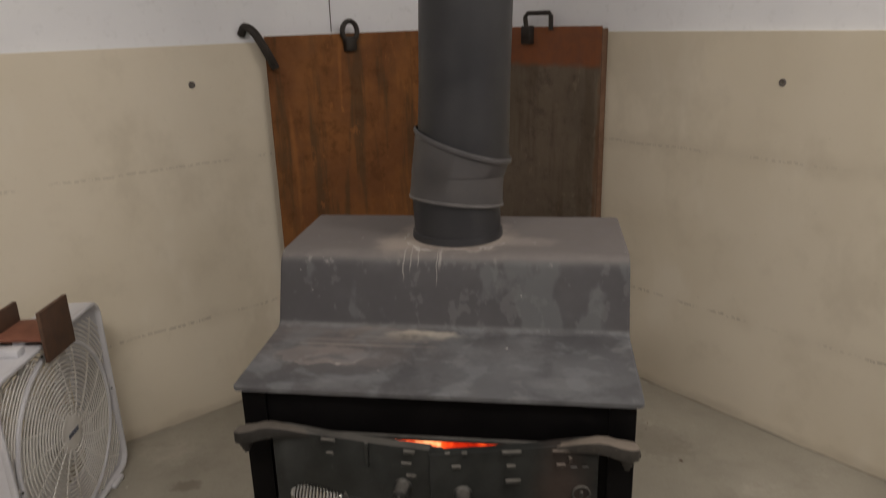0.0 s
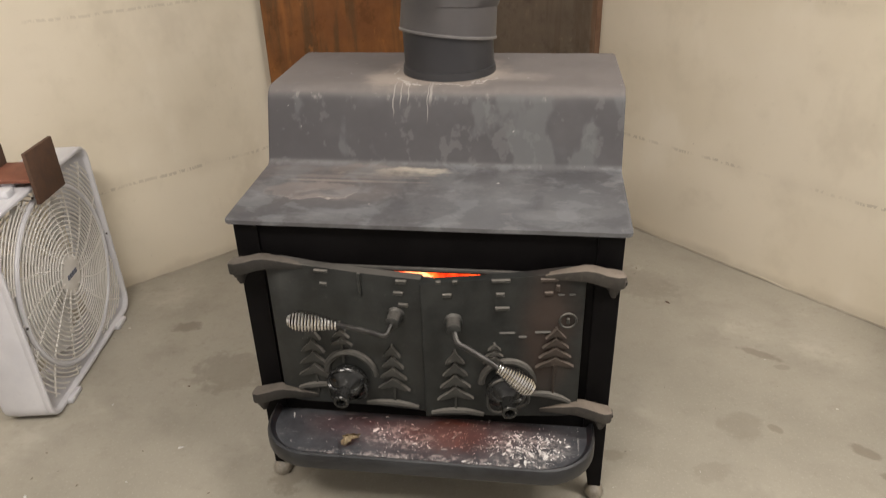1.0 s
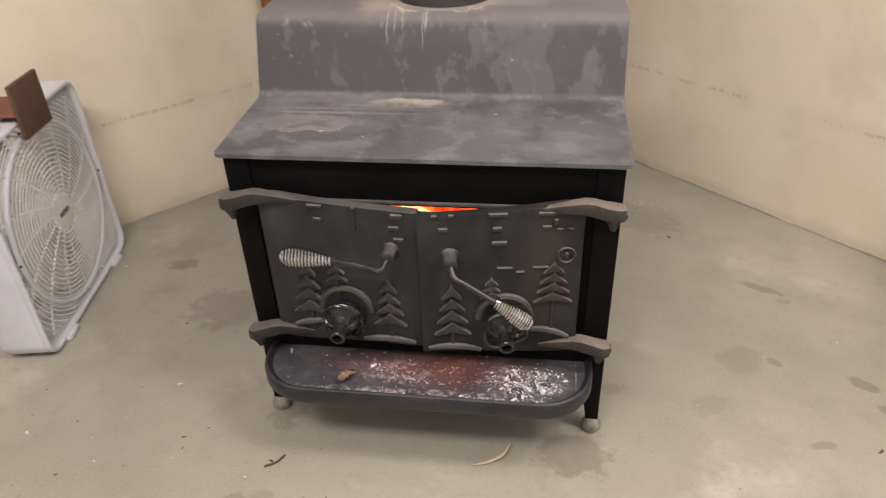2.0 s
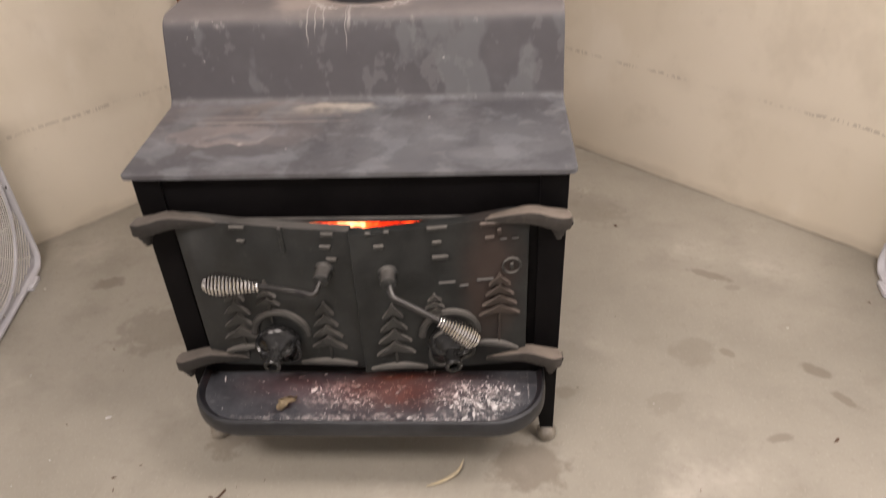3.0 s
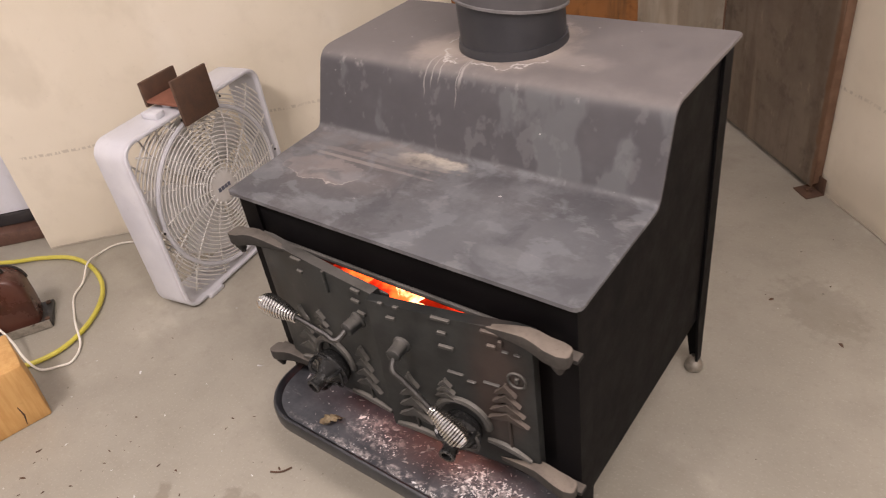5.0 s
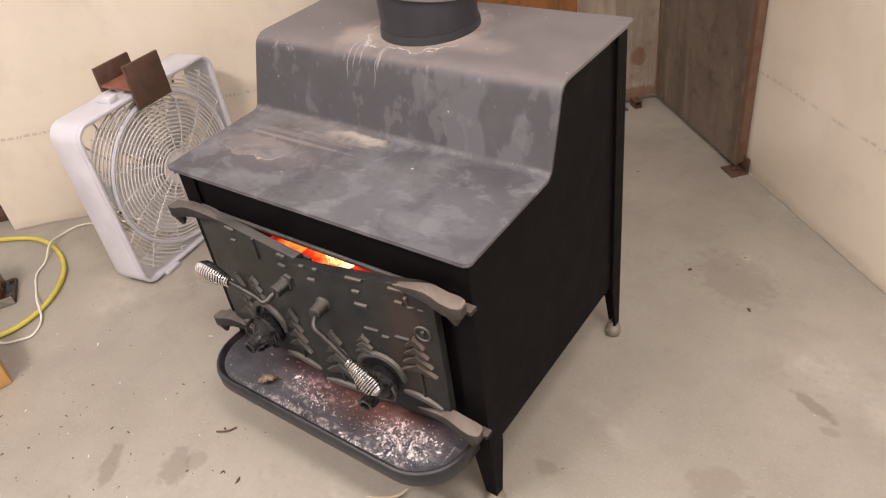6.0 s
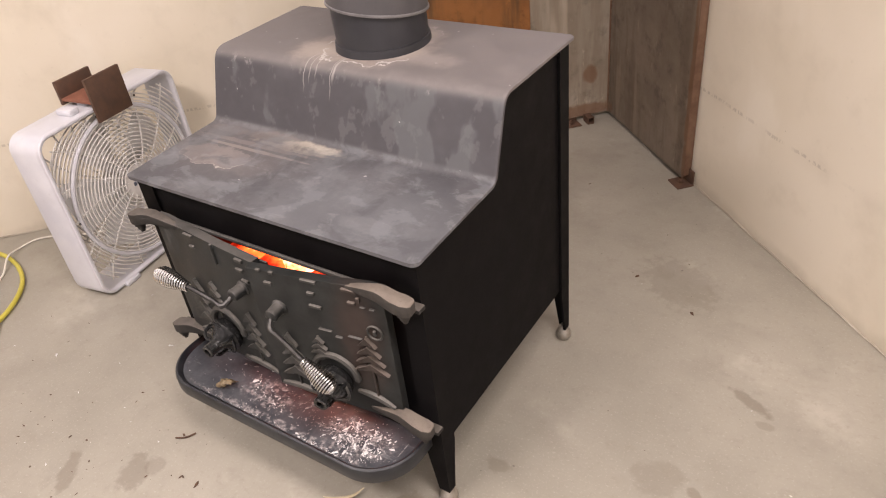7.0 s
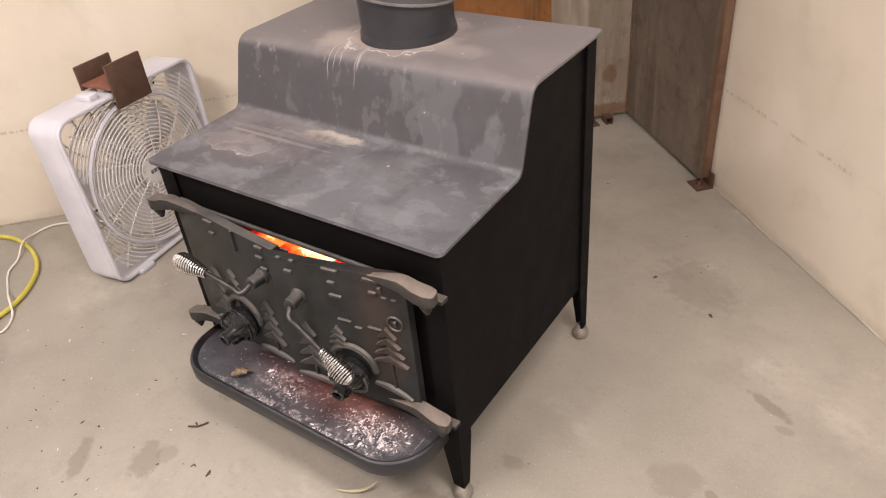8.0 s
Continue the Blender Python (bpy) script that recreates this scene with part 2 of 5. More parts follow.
    m.over(m.math("MULTIPLY", level, m.ramp(smear, 0.54, 0.70, 0.0, 0.5)), (0.178, 0.184, 0.192))
    soot = m.noise(8, 5, 0.65, (1, 1.4, 1), m.vmath("ADD", m.co, (3, 1, 0)))
    m.over(m.math("MULTIPLY", level, m.ramp(soot, 0.50, 0.66, 0.0, 0.38)), (0.060, 0.060, 0.066))
    # bluish sheen at front right and warm reflection at left, painted into the colour
    m.over(m.math("MULTIPLY", m.math("MULTIPLY", m.spot((0.20, 0.07, 0.66), (0.22, 0.12, 0.1), 10, 0.5, 0.5), level), 0.4), (0.148, 0.154, 0.163))
    m.over(m.math("MULTIPLY", m.math("MULTIPLY", m.spot((-0.24, 0.19, 0.66), (0.20, 0.10, 0.1), 10, 0.5, 0.5), level), 0.45), (0.138, 0.120, 0.116))
    for sc, lo, k, col, off in ((9, 0.53, 0.38, (0.185, 0.193, 0.205), 11), (16, 0.58, 0.28, (0.24, 0.24, 0.245), 17), (8, 0.56, 0.45, (0.056, 0.056, 0.062), 23)):
        wisp = m.node("ShaderNodeTexNoise", Vector=m.vmath("ADD", m.vmath("MULTIPLY", m.co, (1, 1.5, 1)), (off, 0, 0)), Scale=float(sc), Detail=6.0, Roughness=0.6, Distortion=0.5).outputs["Fac"]
        m.over(m.math("MULTIPLY", level, m.ramp(wisp, lo, lo + 0.07, 0.0, k)), col)
    haze = m.noise(7, 6, 0.7)
    m.over(m.math("MULTIPLY", level, m.ramp(haze, 0.48, 0.66, 0.0, 0.45)), (0.175, 0.180, 0.188))
    scr = m.noise(40, 3, 0.6, (0.25, 1.6, 1))
    m.over(m.math("MULTIPLY", level, m.ramp(scr, 0.70, 0.78, 0.0, 0.15)), (0.28, 0.265, 0.25))
    m.over(m.ramp(m.noise(75, 1), 0.80, 0.815, 0.0, 0.6), (0.6, 0.58, 0.55))
    m.bump(m.math("ADD", mid, m.math("MULTIPLY", fine, 0.4)), 0.15, 0.0012)
    return m.done(m.ramp(mid, 0.3, 0.7, 0.48, 0.68))


def rust_sheet(name, a, b, c, scale, grey):
    m = Mat(name, 0.72, 0.15)
    big, mid, run = m.noise(3.2 * scale, 5, 0.65), m.noise(14 * scale, 6, 0.7), m.noise(9 * scale, 4, 0.6, (1.6, 1.6, 0.22))
    m.colour = m.mix(m.ramp(big, 0.35, 0.65), a, b)
    m.over(m.ramp(run, 0.47, 0.64, 0.0, 0.7), c)
    m.over(m.ramp(mid, 0.53, 0.68, 0.0, 0.5), tuple(v * 0.6 for v in a))
    m.over(m.ramp(m.noise(22 * scale, 5, 0.7, (1, 1, 0.5)), 0.60, 0.72, 0.0, 0.5), tuple(min(1, v * 1.5) for v in b))
    z = m.axis(2)
    if grey:
        edge = m.math("ADD", z, m.math("MULTIPLY", m.math("SUBTRACT", m.noise(7, 3), 0.5), 0.05))
        m.over(m.ramp(edge, 1.105, 1.135, 0.0, 0.85), m.mix(m.ramp(mid, 0.3, 0.7), (0.20, 0.06, 0.022), (0.30, 0.10, 0.035)))
        for p, s in (((0.03, -0.11, 0.19), (0.05, 0.03, 0.035)), ((0.03, -0.085, 0.60), (0.05, 0.030, 0.045)), ((0.03, -0.07, 0.53), (0.05, 0.012, 0.05)), ((0.03, -0.13, 0.04), (0.05, 0.12, 0.03)), ((0.63, -0.03, 0.5), (0.02, 0.05, 0.6))):
            m.over(m.math("MULTIPLY", m.spot(p, s, 22, 0.45), 0.7), (0.17, 0.078, 0.034))
    streak = m.ramp(m.noise(13, 2, 0.5, (1, 1, 0.12)), 0.64, 0.72, 0.0, 0.28)
    m.over(streak, tuple(min(1, v * 1.9) for v in b))
    m.bump(m.math("ADD", mid, big), 0.3, 0.0015)
    return m.done(m.ramp(mid, 0.3, 0.7, 0.6, 0.85))


def fender_paint():
    """Blue-black paint under a film of ash, with a faint tint of fire glow painted in."""
    m = Mat("fender_paint", 0.42, 0.1)
    mid, fine = m.noise(14, 5, 0.65), m.noise(70, 5, 0.7)
    m.colour = m.mix(m.ramp(mid, 0.3, 0.7), (0.038, 0.041, 0.048), (0.080, 0.084, 0.094))
    inside = m.ramp(m.axis(2), 0.202, 0.206, 1.0, 0.0)
    # faint warm patch for the fire's glow on the fender
    m.over(m.math("MULTIPLY", m.math("MULTIPLY", m.spot((0.07, -0.045, 0.199), (0.12, 0.040, 0.05), 18, 0.6, 0.5), inside), m.ramp(mid, 0.35, 0.6, 0.1, 0.55)), (0.070, 0.060, 0.062))
    for c, sz, k in (((0.210, -0.058, 0.199), (0.075, 0.040, 0.05), 0.95), ((-0.05, -0.05, 0.199), (0.07, 0.034, 0.05), 0.7), ((0.02, -0.105, 0.199), (0.27, 0.009, 0.05), 0.8)):
        film = m.math("MULTIPLY", m.spot(c, sz, 24, 0.7, 0.4), m.ramp(fine, 0.45, 0.66, 0.0, k))
        m.over(m.math("MULTIPLY", film, inside), (0.42, 0.39, 0.38))
    m.over(m.ramp(mid, 0.55, 0.75, 0.0, 0.3), (0.11, 0.115, 0.12))
    m.over(m.math("MULTIPLY", m.ramp(m.noise(45, 4, 0.6, (0.35, 1.5, 1)), 0.60, 0.70, 0.0, 0.45), inside), (0.24, 0.24, 0.245))
    m.bump(m.math("ADD", mid, fine), 0.2, 0.001)
    return m.done(m.ramp(fine, 0.35, 0.65, 0.35, 0.6))


def cast_patched():
    """The same casting with a brown rusty patch near the hinge side."""
    m = Mat("cast_iron_patched", 0.55, 0.1)
    m.bsdf.inputs["Specular IOR Level"].default_value = 0.25
    n, fine = m.noise(16, 5, 0.65), m.noise(128, 3)
    m.colour = m.mix(m.ramp(n, 0.3, 0.7), (0.0152, 0.0163, 0.0158), (0.0300, 0.0318, 0.0306))
    m.over(m.math("MULTIPLY", m.spot((0.235, 0, 0.45), (0.045, 0.1, 0.12), 20, 0.5, 0.5), 0.6), (0.060, 0.040, 0.033))
    m.bump(m.math("ADD", n, m.math("MULTIPLY", fine, 0.4)), 0.35, 0.0012)
    return m.done()


def dust_and_lit_tops(name, a, b, dust, amount, scale=18, rough=0.55, metal=0.1, relief=0.0014, gloss=0.3):
    """Dark iron, paler on whatever faces up: dust, and light on the tops painted in."""
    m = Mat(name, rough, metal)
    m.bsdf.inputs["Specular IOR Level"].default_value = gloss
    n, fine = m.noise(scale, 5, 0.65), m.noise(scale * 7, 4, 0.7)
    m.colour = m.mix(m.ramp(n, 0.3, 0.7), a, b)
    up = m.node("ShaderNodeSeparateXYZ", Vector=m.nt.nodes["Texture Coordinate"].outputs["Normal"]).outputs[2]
    # upward faces turn pale, for dust and for light caught on top
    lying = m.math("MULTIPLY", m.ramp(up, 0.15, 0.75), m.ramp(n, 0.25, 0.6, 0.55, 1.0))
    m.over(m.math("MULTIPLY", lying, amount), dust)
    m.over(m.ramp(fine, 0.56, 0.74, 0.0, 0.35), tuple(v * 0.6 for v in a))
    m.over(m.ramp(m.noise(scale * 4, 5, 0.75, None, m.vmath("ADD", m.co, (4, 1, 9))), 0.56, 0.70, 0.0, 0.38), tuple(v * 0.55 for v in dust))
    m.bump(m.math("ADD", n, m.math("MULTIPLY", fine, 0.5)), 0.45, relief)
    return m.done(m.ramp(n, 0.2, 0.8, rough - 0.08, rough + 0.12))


def ember():
    m = Mat("ember", 0.9)
    m.colour = (0.03, 0.02, 0.015)
    n, f = m.noise(11, 3, 0.55), m.noise(40, 3)
    core = m.spot((-0.02, 0.20, 0.44), (0.13, 0.16, 0.12), 14, 0.5, 0.6)
    heat = m.ramp(m.math("ADD", m.math("ADD", m.math("MULTIPLY", n, 0.75), m.math("MULTIPLY", f, 0.25)), m.math("SUBTRACT", m.math("MULTIPLY", core, 0.16), m.ramp(m.axis(1), 0.22, 0.40, 0.0, 0.16))), 0.32, 0.81)
    hot = m.nt.nodes.new("ShaderNodeValToRGB")
    m.put(hot.inputs[0], heat)
    e = hot.color_ramp.elements
    e[0].position, e[0].color = 0.0, (0.22, 0.006, 0.001, 1)
    e[1].position, e[1].color = 1.0, (1.0, 0.66, 0.30, 1)
    for p, col in ((0.42, (0.85, 0.026, 0.006, 1)), (0.78, (1.0, 0.10, 0.016, 1))):
        e.new(p).color = col
    m.put(m.bsdf.inputs["Emission Color"], hot.outputs[0])
    m.put(m.bsdf.inputs["Emission Strength"], m.ramp(heat, 0.15, 1.0, 0.8, 4.2))
    return m.done()


WALL = concrete_wall()
FLOOR = concrete_floor()
DRYWALL = plain("drywall_white", (0.83, 0.84, 0.88), (0.87, 0.88, 0.91), 4, 0.7, 0, 0.08)
TOP = stove_top()
BLACK = plain("stove_black", (0.0034, 0.0031, 0.0035), (0.0062, 0.0056, 0.0060), 14, 0.6, 0.0, 0.12, 0.001, None, 0.08)
CAST = dust_and_lit_tops("cast_iron", (0.0148, 0.0161, 0.0157), (0.0285, 0.0307, 0.0298), (0.13, 0.122, 0.112), 0.75, 16, 0.45, 0.1, 0.0015, 0.4)
CAST_PATCHED = cast_patched()
# paler copy for relief, standing in for edges that catch the light
CAST_EDGE = dust_and_lit_tops("cast_iron_lit_relief", (0.034, 0.035, 0.033), (0.058, 0.056, 0.052), (0.155, 0.145, 0.130), 0.8, 20, 0.5, 0.1)
CAST_ARM = dust_and_lit_tops("cast_iron_dusty_lit_top", (0.020, 0.019, 0.0175), (0.036, 0.033, 0.030), (0.135, 0.118, 0.102), 0.9, 24, 0.65, 0.05, 0.0018)
CAST_TAN = dust_and_lit_tops("cast_iron_tan_lit_top", (0.034, 0.031, 0.028), (0.058, 0.052, 0.046), (0.205, 0.172, 0.142), 0.9, 22, 0.65, 0.05, 0.0018)
CAST_BROWN = dust_and_lit_tops("cast_iron_rusted", (0.036, 0.029, 0.025), (0.060, 0.046, 0.039), (0.165, 0.138, 0.118), 0.8, 18, 0.5, 0.1)
CAP = plain("draft_cap_iron", (0.020, 0.021, 0.022), (0.044, 0.044, 0.043), 25, 0.24, 0.5, 0.35)
CHROME = plain("spring_chrome", (0.66, 0.65, 0.63), (0.52, 0.51, 0.49), 60, 0.13, 1.0, 0)
ROD = plain("steel_rod", (0.035, 0.034, 0.033), (0.070, 0.067, 0.064), 40, 0.38, 0.7, 0.1)
TRAY = fender_paint()
RIM_PAINT = plain("rim_paint", (0.012, 0.013, 0.016), (0.028, 0.030, 0.034), 20, 0.42, 0.1, 0.3)
PIPE_DARK = plain("stovepipe_dark", (0.026, 0.027, 0.031), (0.038, 0.038, 0.042), 10, 0.45, 0.2, 0.05)
PIPE = plain("stovepipe_grey", (0.074, 0.071, 0.075), (0.098, 0.092, 0.094), 7, 0.5, 0.2, 0.05)
PIPE_RIM = plain("stovepipe_rim", (0.15, 0.145, 0.145), (0.21, 0.20, 0.20), 30, 0.4, 0.4, 0.05)
NICKEL = plain("foot_nickel", (0.24, 0.22, 0.19), (0.40, 0.37, 0.32), 50, 0.35, 0.6, 0.3)
RUST_ORANGE = rust_sheet("rust_orange", (0.165, 0.062, 0.017), (0.26, 0.105, 0.027), (0.072, 0.042, 0.017), 1.0, False)
RUST_GREY = rust_sheet("rust_grey", (0.150, 0.119, 0.088), (0.200, 0.161, 0.122), (0.118, 0.089, 0.060), 1.0, True)
RUST_KHAKI = rust_sheet("rust_khaki", (0.285, 0.240, 0.182), (0.345, 0.295, 0.233), (0.23, 0.182, 0.131), 1.0, True)
RUST_EDGE = plain("rust_edge", (0.125, 0.066, 0.038), (0.20, 0.118, 0.074), 22, 0.8, 0.1, 0.4)
RUST_DARK = plain("rust_dark", (0.085, 0.048, 0.032), (0.13, 0.072, 0.045), 30, 0.8, 0.2, 0.5, 0.002)
RUST_RED = plain("rust_red", (0.20, 0.075, 0.045), (0.29, 0.12, 0.075), 26, 0.75, 0.1, 0.4)
IRON_BLACK = plain("hook_iron", (0.030, 0.027, 0.025), (0.055, 0.045, 0.038), 40, 0.55, 0.5, 0.3)
PLASTIC = plain("fan_plastic", (0.56, 0.56, 0.60), (0.64, 0.64, 0.67), 9, 0.38, 0.0, 0.04)
PLASTIC_DUSTY = plain("grille_plastic", (0.62, 0.595, 0.56), (0.72, 0.70, 0.67), 14, 0.45, 0.0, 0.05)
BLADE = plain("blade_plastic", (0.70, 0.69, 0.68), (0.78, 0.77, 0.755), 8, 0.4, 0.0, 0.04)
LOGO = plain("logo_blue_grey", (0.10, 0.11, 0.15), (0.16, 0.17, 0.22), 60, 0.5, 0, 0)
YELLOW = plain("cord_yellow", (0.50, 0.44, 0.055), (0.60, 0.53, 0.09), 20, 0.45, 0.0, 0.1)
WHITE_CORD = plain("cord_white", (0.72, 0.68, 0.60), (0.80, 0.77, 0.70), 25, 0.45, 0.0, 0.1)
WOOD = plain("pine_wood", (0.50, 0.27, 0.085), (0.60, 0.36, 0.135), 7, 0.65, 0.0, 0.3, 0.001, (9, 9, 1.0))
WOOD_DARK = plain("wood_brown", (0.085, 0.042, 0.030), (0.13, 0.068, 0.048), 7, 0.6, 0.0, 0.3, 0.001, (1, 9, 9))
DOOR_WHITE = plain("door_white", (0.74, 0.75, 0.82), (0.79, 0.80, 0.86), 5, 0.5, 0.0, 0.05)
RUBBER = plain("rubber_black", (0.02, 0.018, 0.02), (0.035, 0.03, 0.03), 30, 0.7, 0.0, 0.1)
PLUG = plain("plug_grey", (0.10, 0.085, 0.085), (0.16, 0.14, 0.135), 40, 0.6, 0.0, 0.1)
ASH = plain("ash_white", (0.50, 0.49, 0.485), (0.74, 0.73, 0.72), 80, 0.9, 0.0, 0.3)
ASH_GREY = plain("ash_grey", (0.19, 0.18, 0.177), (0.36, 0.345, 0.34), 80, 0.95, 0.0, 0.3)
LEAF = plain("dry_leaf", (0.11, 0.083, 0.046), (0.29, 0.225, 0.135), 60, 0.7, 0.0, 0.4)
STRAW = plain("dry_husk", (0.52, 0.44, 0.28), (0.62, 0.54, 0.38), 50, 0.6, 0.0, 0.3)
BRICK = plain("fire_brick", (0.07, 0.05, 0.04), (0.11, 0.08, 0.06), 15, 0.9, 0.0, 0.4)
EMBER = ember()

# ---- mesh helpers ----


def part(name, bm, material, parent=None, label="", smooth=35):
    """Link a bmesh as one mesh object."""
    me = bpy.data.meshes.new(name)
    bmesh.ops.recalc_face_normals(bm, faces=bm.faces[:])
    bm.to_mesh(me)
    bm.free()
    me.materials.append(material)
    if smooth:
        me.shade_smooth()
        me.set_sharp_from_angle(angle=radians(smooth))
    ob = new(name, me)
    ob.parent = parent
    return tagged(ob, label)


def thing(name, label, category, m=None, group="", kind=""):
    ob = new(name)
    if m is not None:
        ob.matrix_world = m
    return tagged(ob, label, category, group, kind)


def box(lo, hi, bevel=0.0, m=None, bm=None, seg=2):
    bm = bm or bmesh.new()
    lo, hi = Vector(lo), Vector(hi)
    tmp = bmesh.new()
    bmesh.ops.create_cube(tmp, size=1.0, matrix=Matrix.Translation((lo + hi) / 2) @ Matrix.Diagonal((*(hi - lo), 1)))
    if bevel:
        bmesh.ops.bevel(tmp, geom=tmp.edges[:], offset=bevel, segments=seg, affect="EDGES", profile=0.5)
    return join(bm, tmp, m)


def join(bm, tmp, m=None):
    if m is not None:
        bmesh.ops.transform(tmp, matrix=m, verts=tmp.verts[:])
    old = {}
    for v in tmp.verts:
        old[v] = bm.verts.new(v.co)
    for f in tmp.faces:
        try:
            bm.faces.new([old[v] for v in f.verts])
        except ValueError:
            pass
    tmp.free()
    return bm


def loft(rings, bm=None, caps=(True, True), closed=True):
    """Skin a row of rings, each a list of as many points."""
    bm = bm or bmesh.new()
    vs = [[bm.verts.new(p) for p in ring] for ring in rings]
    n = len(rings[0])
    for a, b in zip(vs, vs[1:]):
        for i in range(n if closed else n - 1):
            j = (i + 1) % n
            bm.faces.new((a[i], a[j], b[j], b[i]))
    if caps[0]:
        bm.faces.new(list(reversed(vs[0])))
    if caps[1]:
        bm.faces.new(vs[-1])
    return bm


def circle(c, r, ax, ay, n=24):
    c, ax, ay = Vector(c), Vector(ax), Vector(ay)
    return [c + r * (math.cos(2 * math.pi * i / n) * ax + math.sin(2 * math.pi * i / n) * ay) for i in range(n)]


def across(d):
    d = Vector(d).normalized()
    a = d.orthogonal().normalized()
    return a, d.cross(a).normalized()


def lathe(p0, direction, profile, n=24, bm=None, caps=(True, True)):
    """Turn a profile of (distance, radius) round an axis."""
    d = Vector(direction).normalized()
    ax, ay = across(d)
    return loft([circle(Vector(p0) + d * s, max(r, 1e-4), ax, ay, n) for s, r in profile], bm, caps)


def tube(points, r, n=8, bm=None, closed=False):
    """A round bar along points."""
    bm = bm or bmesh.new()
    pts = [Vector(p) for p in points]
    rings, a = [], None
    count = len(pts)
    for i, p in enumerate(pts):
        before = pts[i - 1] if i or closed else p
        after = pts[(i + 1) % count] if i < count - 1 or closed else p
        d = (after - before).normalized()
        a = (a - d * a.dot(d)).normalized() if a is not None else across(d)[0]
        rings.append(circle(p, r[i] if isinstance(r, (list, tuple)) else r, a, d.cross(a), n))
    if closed:
        rings.append(rings[0])
        return loft(rings, bm, (False, False))
    return loft(rings, bm)


def smooth_path(points, per=8):
    """A Catmull-Rom line through the points."""
    p = [Vector(q) for q in points]
    p = [2 * p[0] - p[1]] + p + [2 * p[-1] - p[-2]]
    out = []
    for i in range(1, len(p) - 2):
        for k in range(per):
            t = k / per
            a, b, c, d = p[i - 1], p[i], p[i + 1], p[i + 2]
            out.append(0.5 * (2 * b + (c - a) * t + (2 * a - 5 * b + 4 * c - d) * t * t + (3 * b - a - 3 * c + d) * t ** 3))
    return out + [p[-2]]


def slab(points, thick, m=None, bm=None, bevel=0.0):
    """A plate: an outline in its own x, z plane, thick along its y (front face at y=0)."""
    bm = bm or bmesh.new()
    tmp = loft([[Vector((x, 0, z)) for x, z in points], [Vector((x, thick, z)) for x, z in points]])
    if bevel:
        edges = [e for e in tmp.edges if abs(e.verts[0].co.y) < 1e-6 and abs(e.verts[1].co.y) < 1e-6]
        bmesh.ops.bevel(tmp, geom=edges, offset=bevel, segments=2, affect="EDGES", profile=0.5)
    return join(bm, tmp, m)


def rounded(hx, hz, r, n=6, cx=0.0, cz=0.0):
    pts = []
    for sx, sz, a0 in ((1, 1, 0), (-1, 1, 90), (-1, -1, 180), (1, -1, 270)):
        for k in range(n + 1):
            a = radians(a0 + 90 * k / n)
            pts.append((cx + sx * (hx - r) + r * math.cos(a), cz + sz * (hz - r) + r * math.sin(a)))
    return pts


rng = random.Random(7)

# ---- the room: a corner of concrete walls, x along one wall and -y along the other ----
CORNER = pose(-0.055, 1.938, 0, 0, 0, -43)
WALL_TOP, CEILING = 1.238, 2.68


def setting(name, lo, hi, material, label, category):
    ob = part(name, box(lo, hi), material, None, label, smooth=0)
    ob.matrix_world = CORNER
    return tagged(ob, "", category, "", "structure")


floor_bm = box((-6, -6, -0.12), (6, 6, 0.0))
floor_ob = part("floor", floor_bm, FLOOR, None, "worn grey-tan concrete floor with dark oily stains and painted-in shade", smooth=0)
tagged(floor_ob, "", "floor", "", "structure")
setting("wall_north", (-0.25, 0.0, -0.02), (4.6, 0.25, WALL_TOP), WALL, "cream concrete wall with faint board lines", "wall")
setting("wall_north_upper", (-0.25, 0.012, WALL_TOP), (4.6, 0.25, CEILING), DRYWALL, "white upper wall above the concrete", "wall")
setting("wall_west", (-0.25, -2.515, -0.02), (0.0, 0.0, WALL_TOP), WALL, "cream concrete wall ending at a doorway", "wall")
setting("wall_west_upper", (-0.25, -2.515, WALL_TOP), (-0.012, 0.012, CEILING), DRYWALL, "white upper wall above the concrete", "wall")
setting("wall_west_side", (-0.42, -2.47, -0.02), (-0.251, -2.30, CEILING), DRYWALL, "plain wall behind the doorway's edge", "wall")
setting("wall_west_lintel", (-0.40, -3.55, 2.12), (-0.012, -2.515, CEILING), DRYWALL, "white wall over the doorway", "wall")
setting("wall_west_far", (-0.40, -4.9, -0.02), (0.0, -3.55, CEILING), WALL, "plain cream wall beyond the doorway", "wall")
setting("wall_south", (-0.25, -5.1, -0.02), (4.8, -4.9, CEILING), DRYWALL, "plain white wall", "wall")
setting("wall_east", (4.6, -4.9, -0.02), (4.8, 0.25, CEILING), DRYWALL, "plain white wall", "wall")
setting("ceiling", (-0.25, -5.1, CEILING), (4.8, 0.25, CEILING + 0.1), DRYWALL, "plain white ceiling", "ceiling")

# dark joint where slab and wall meet: a thin fillet of mortar
for nm, pts in (("trim_north", [(0.0, -0.002, 0.002), (4.5, -0.002, 0.002)]), ("trim_west", [(0.002, 0.0, 0.002), (0.002, -2.51, 0.002)])):
    joint = []
    a, b = Vector(pts[0]), Vector(pts[1])
    for i in range(81):
        joint.append(a.lerp(b, i / 80) + Vector((rng.uniform(-0.001, 0.001), rng.uniform(-0.001, 0.001), rng.uniform(-0.001, 0.002))))
    ob = part(nm, tube(joint, 0.0028, 6), plain("joint_dirt", (0.32, 0.28, 0.22), (0.52, 0.47, 0.385), 6, 0.9, 0, 0.3), None, "dirty brown joint between floor and wall")
    ob.matrix_world = CORNER
    tagged(ob, "", "trim", "", "structure")

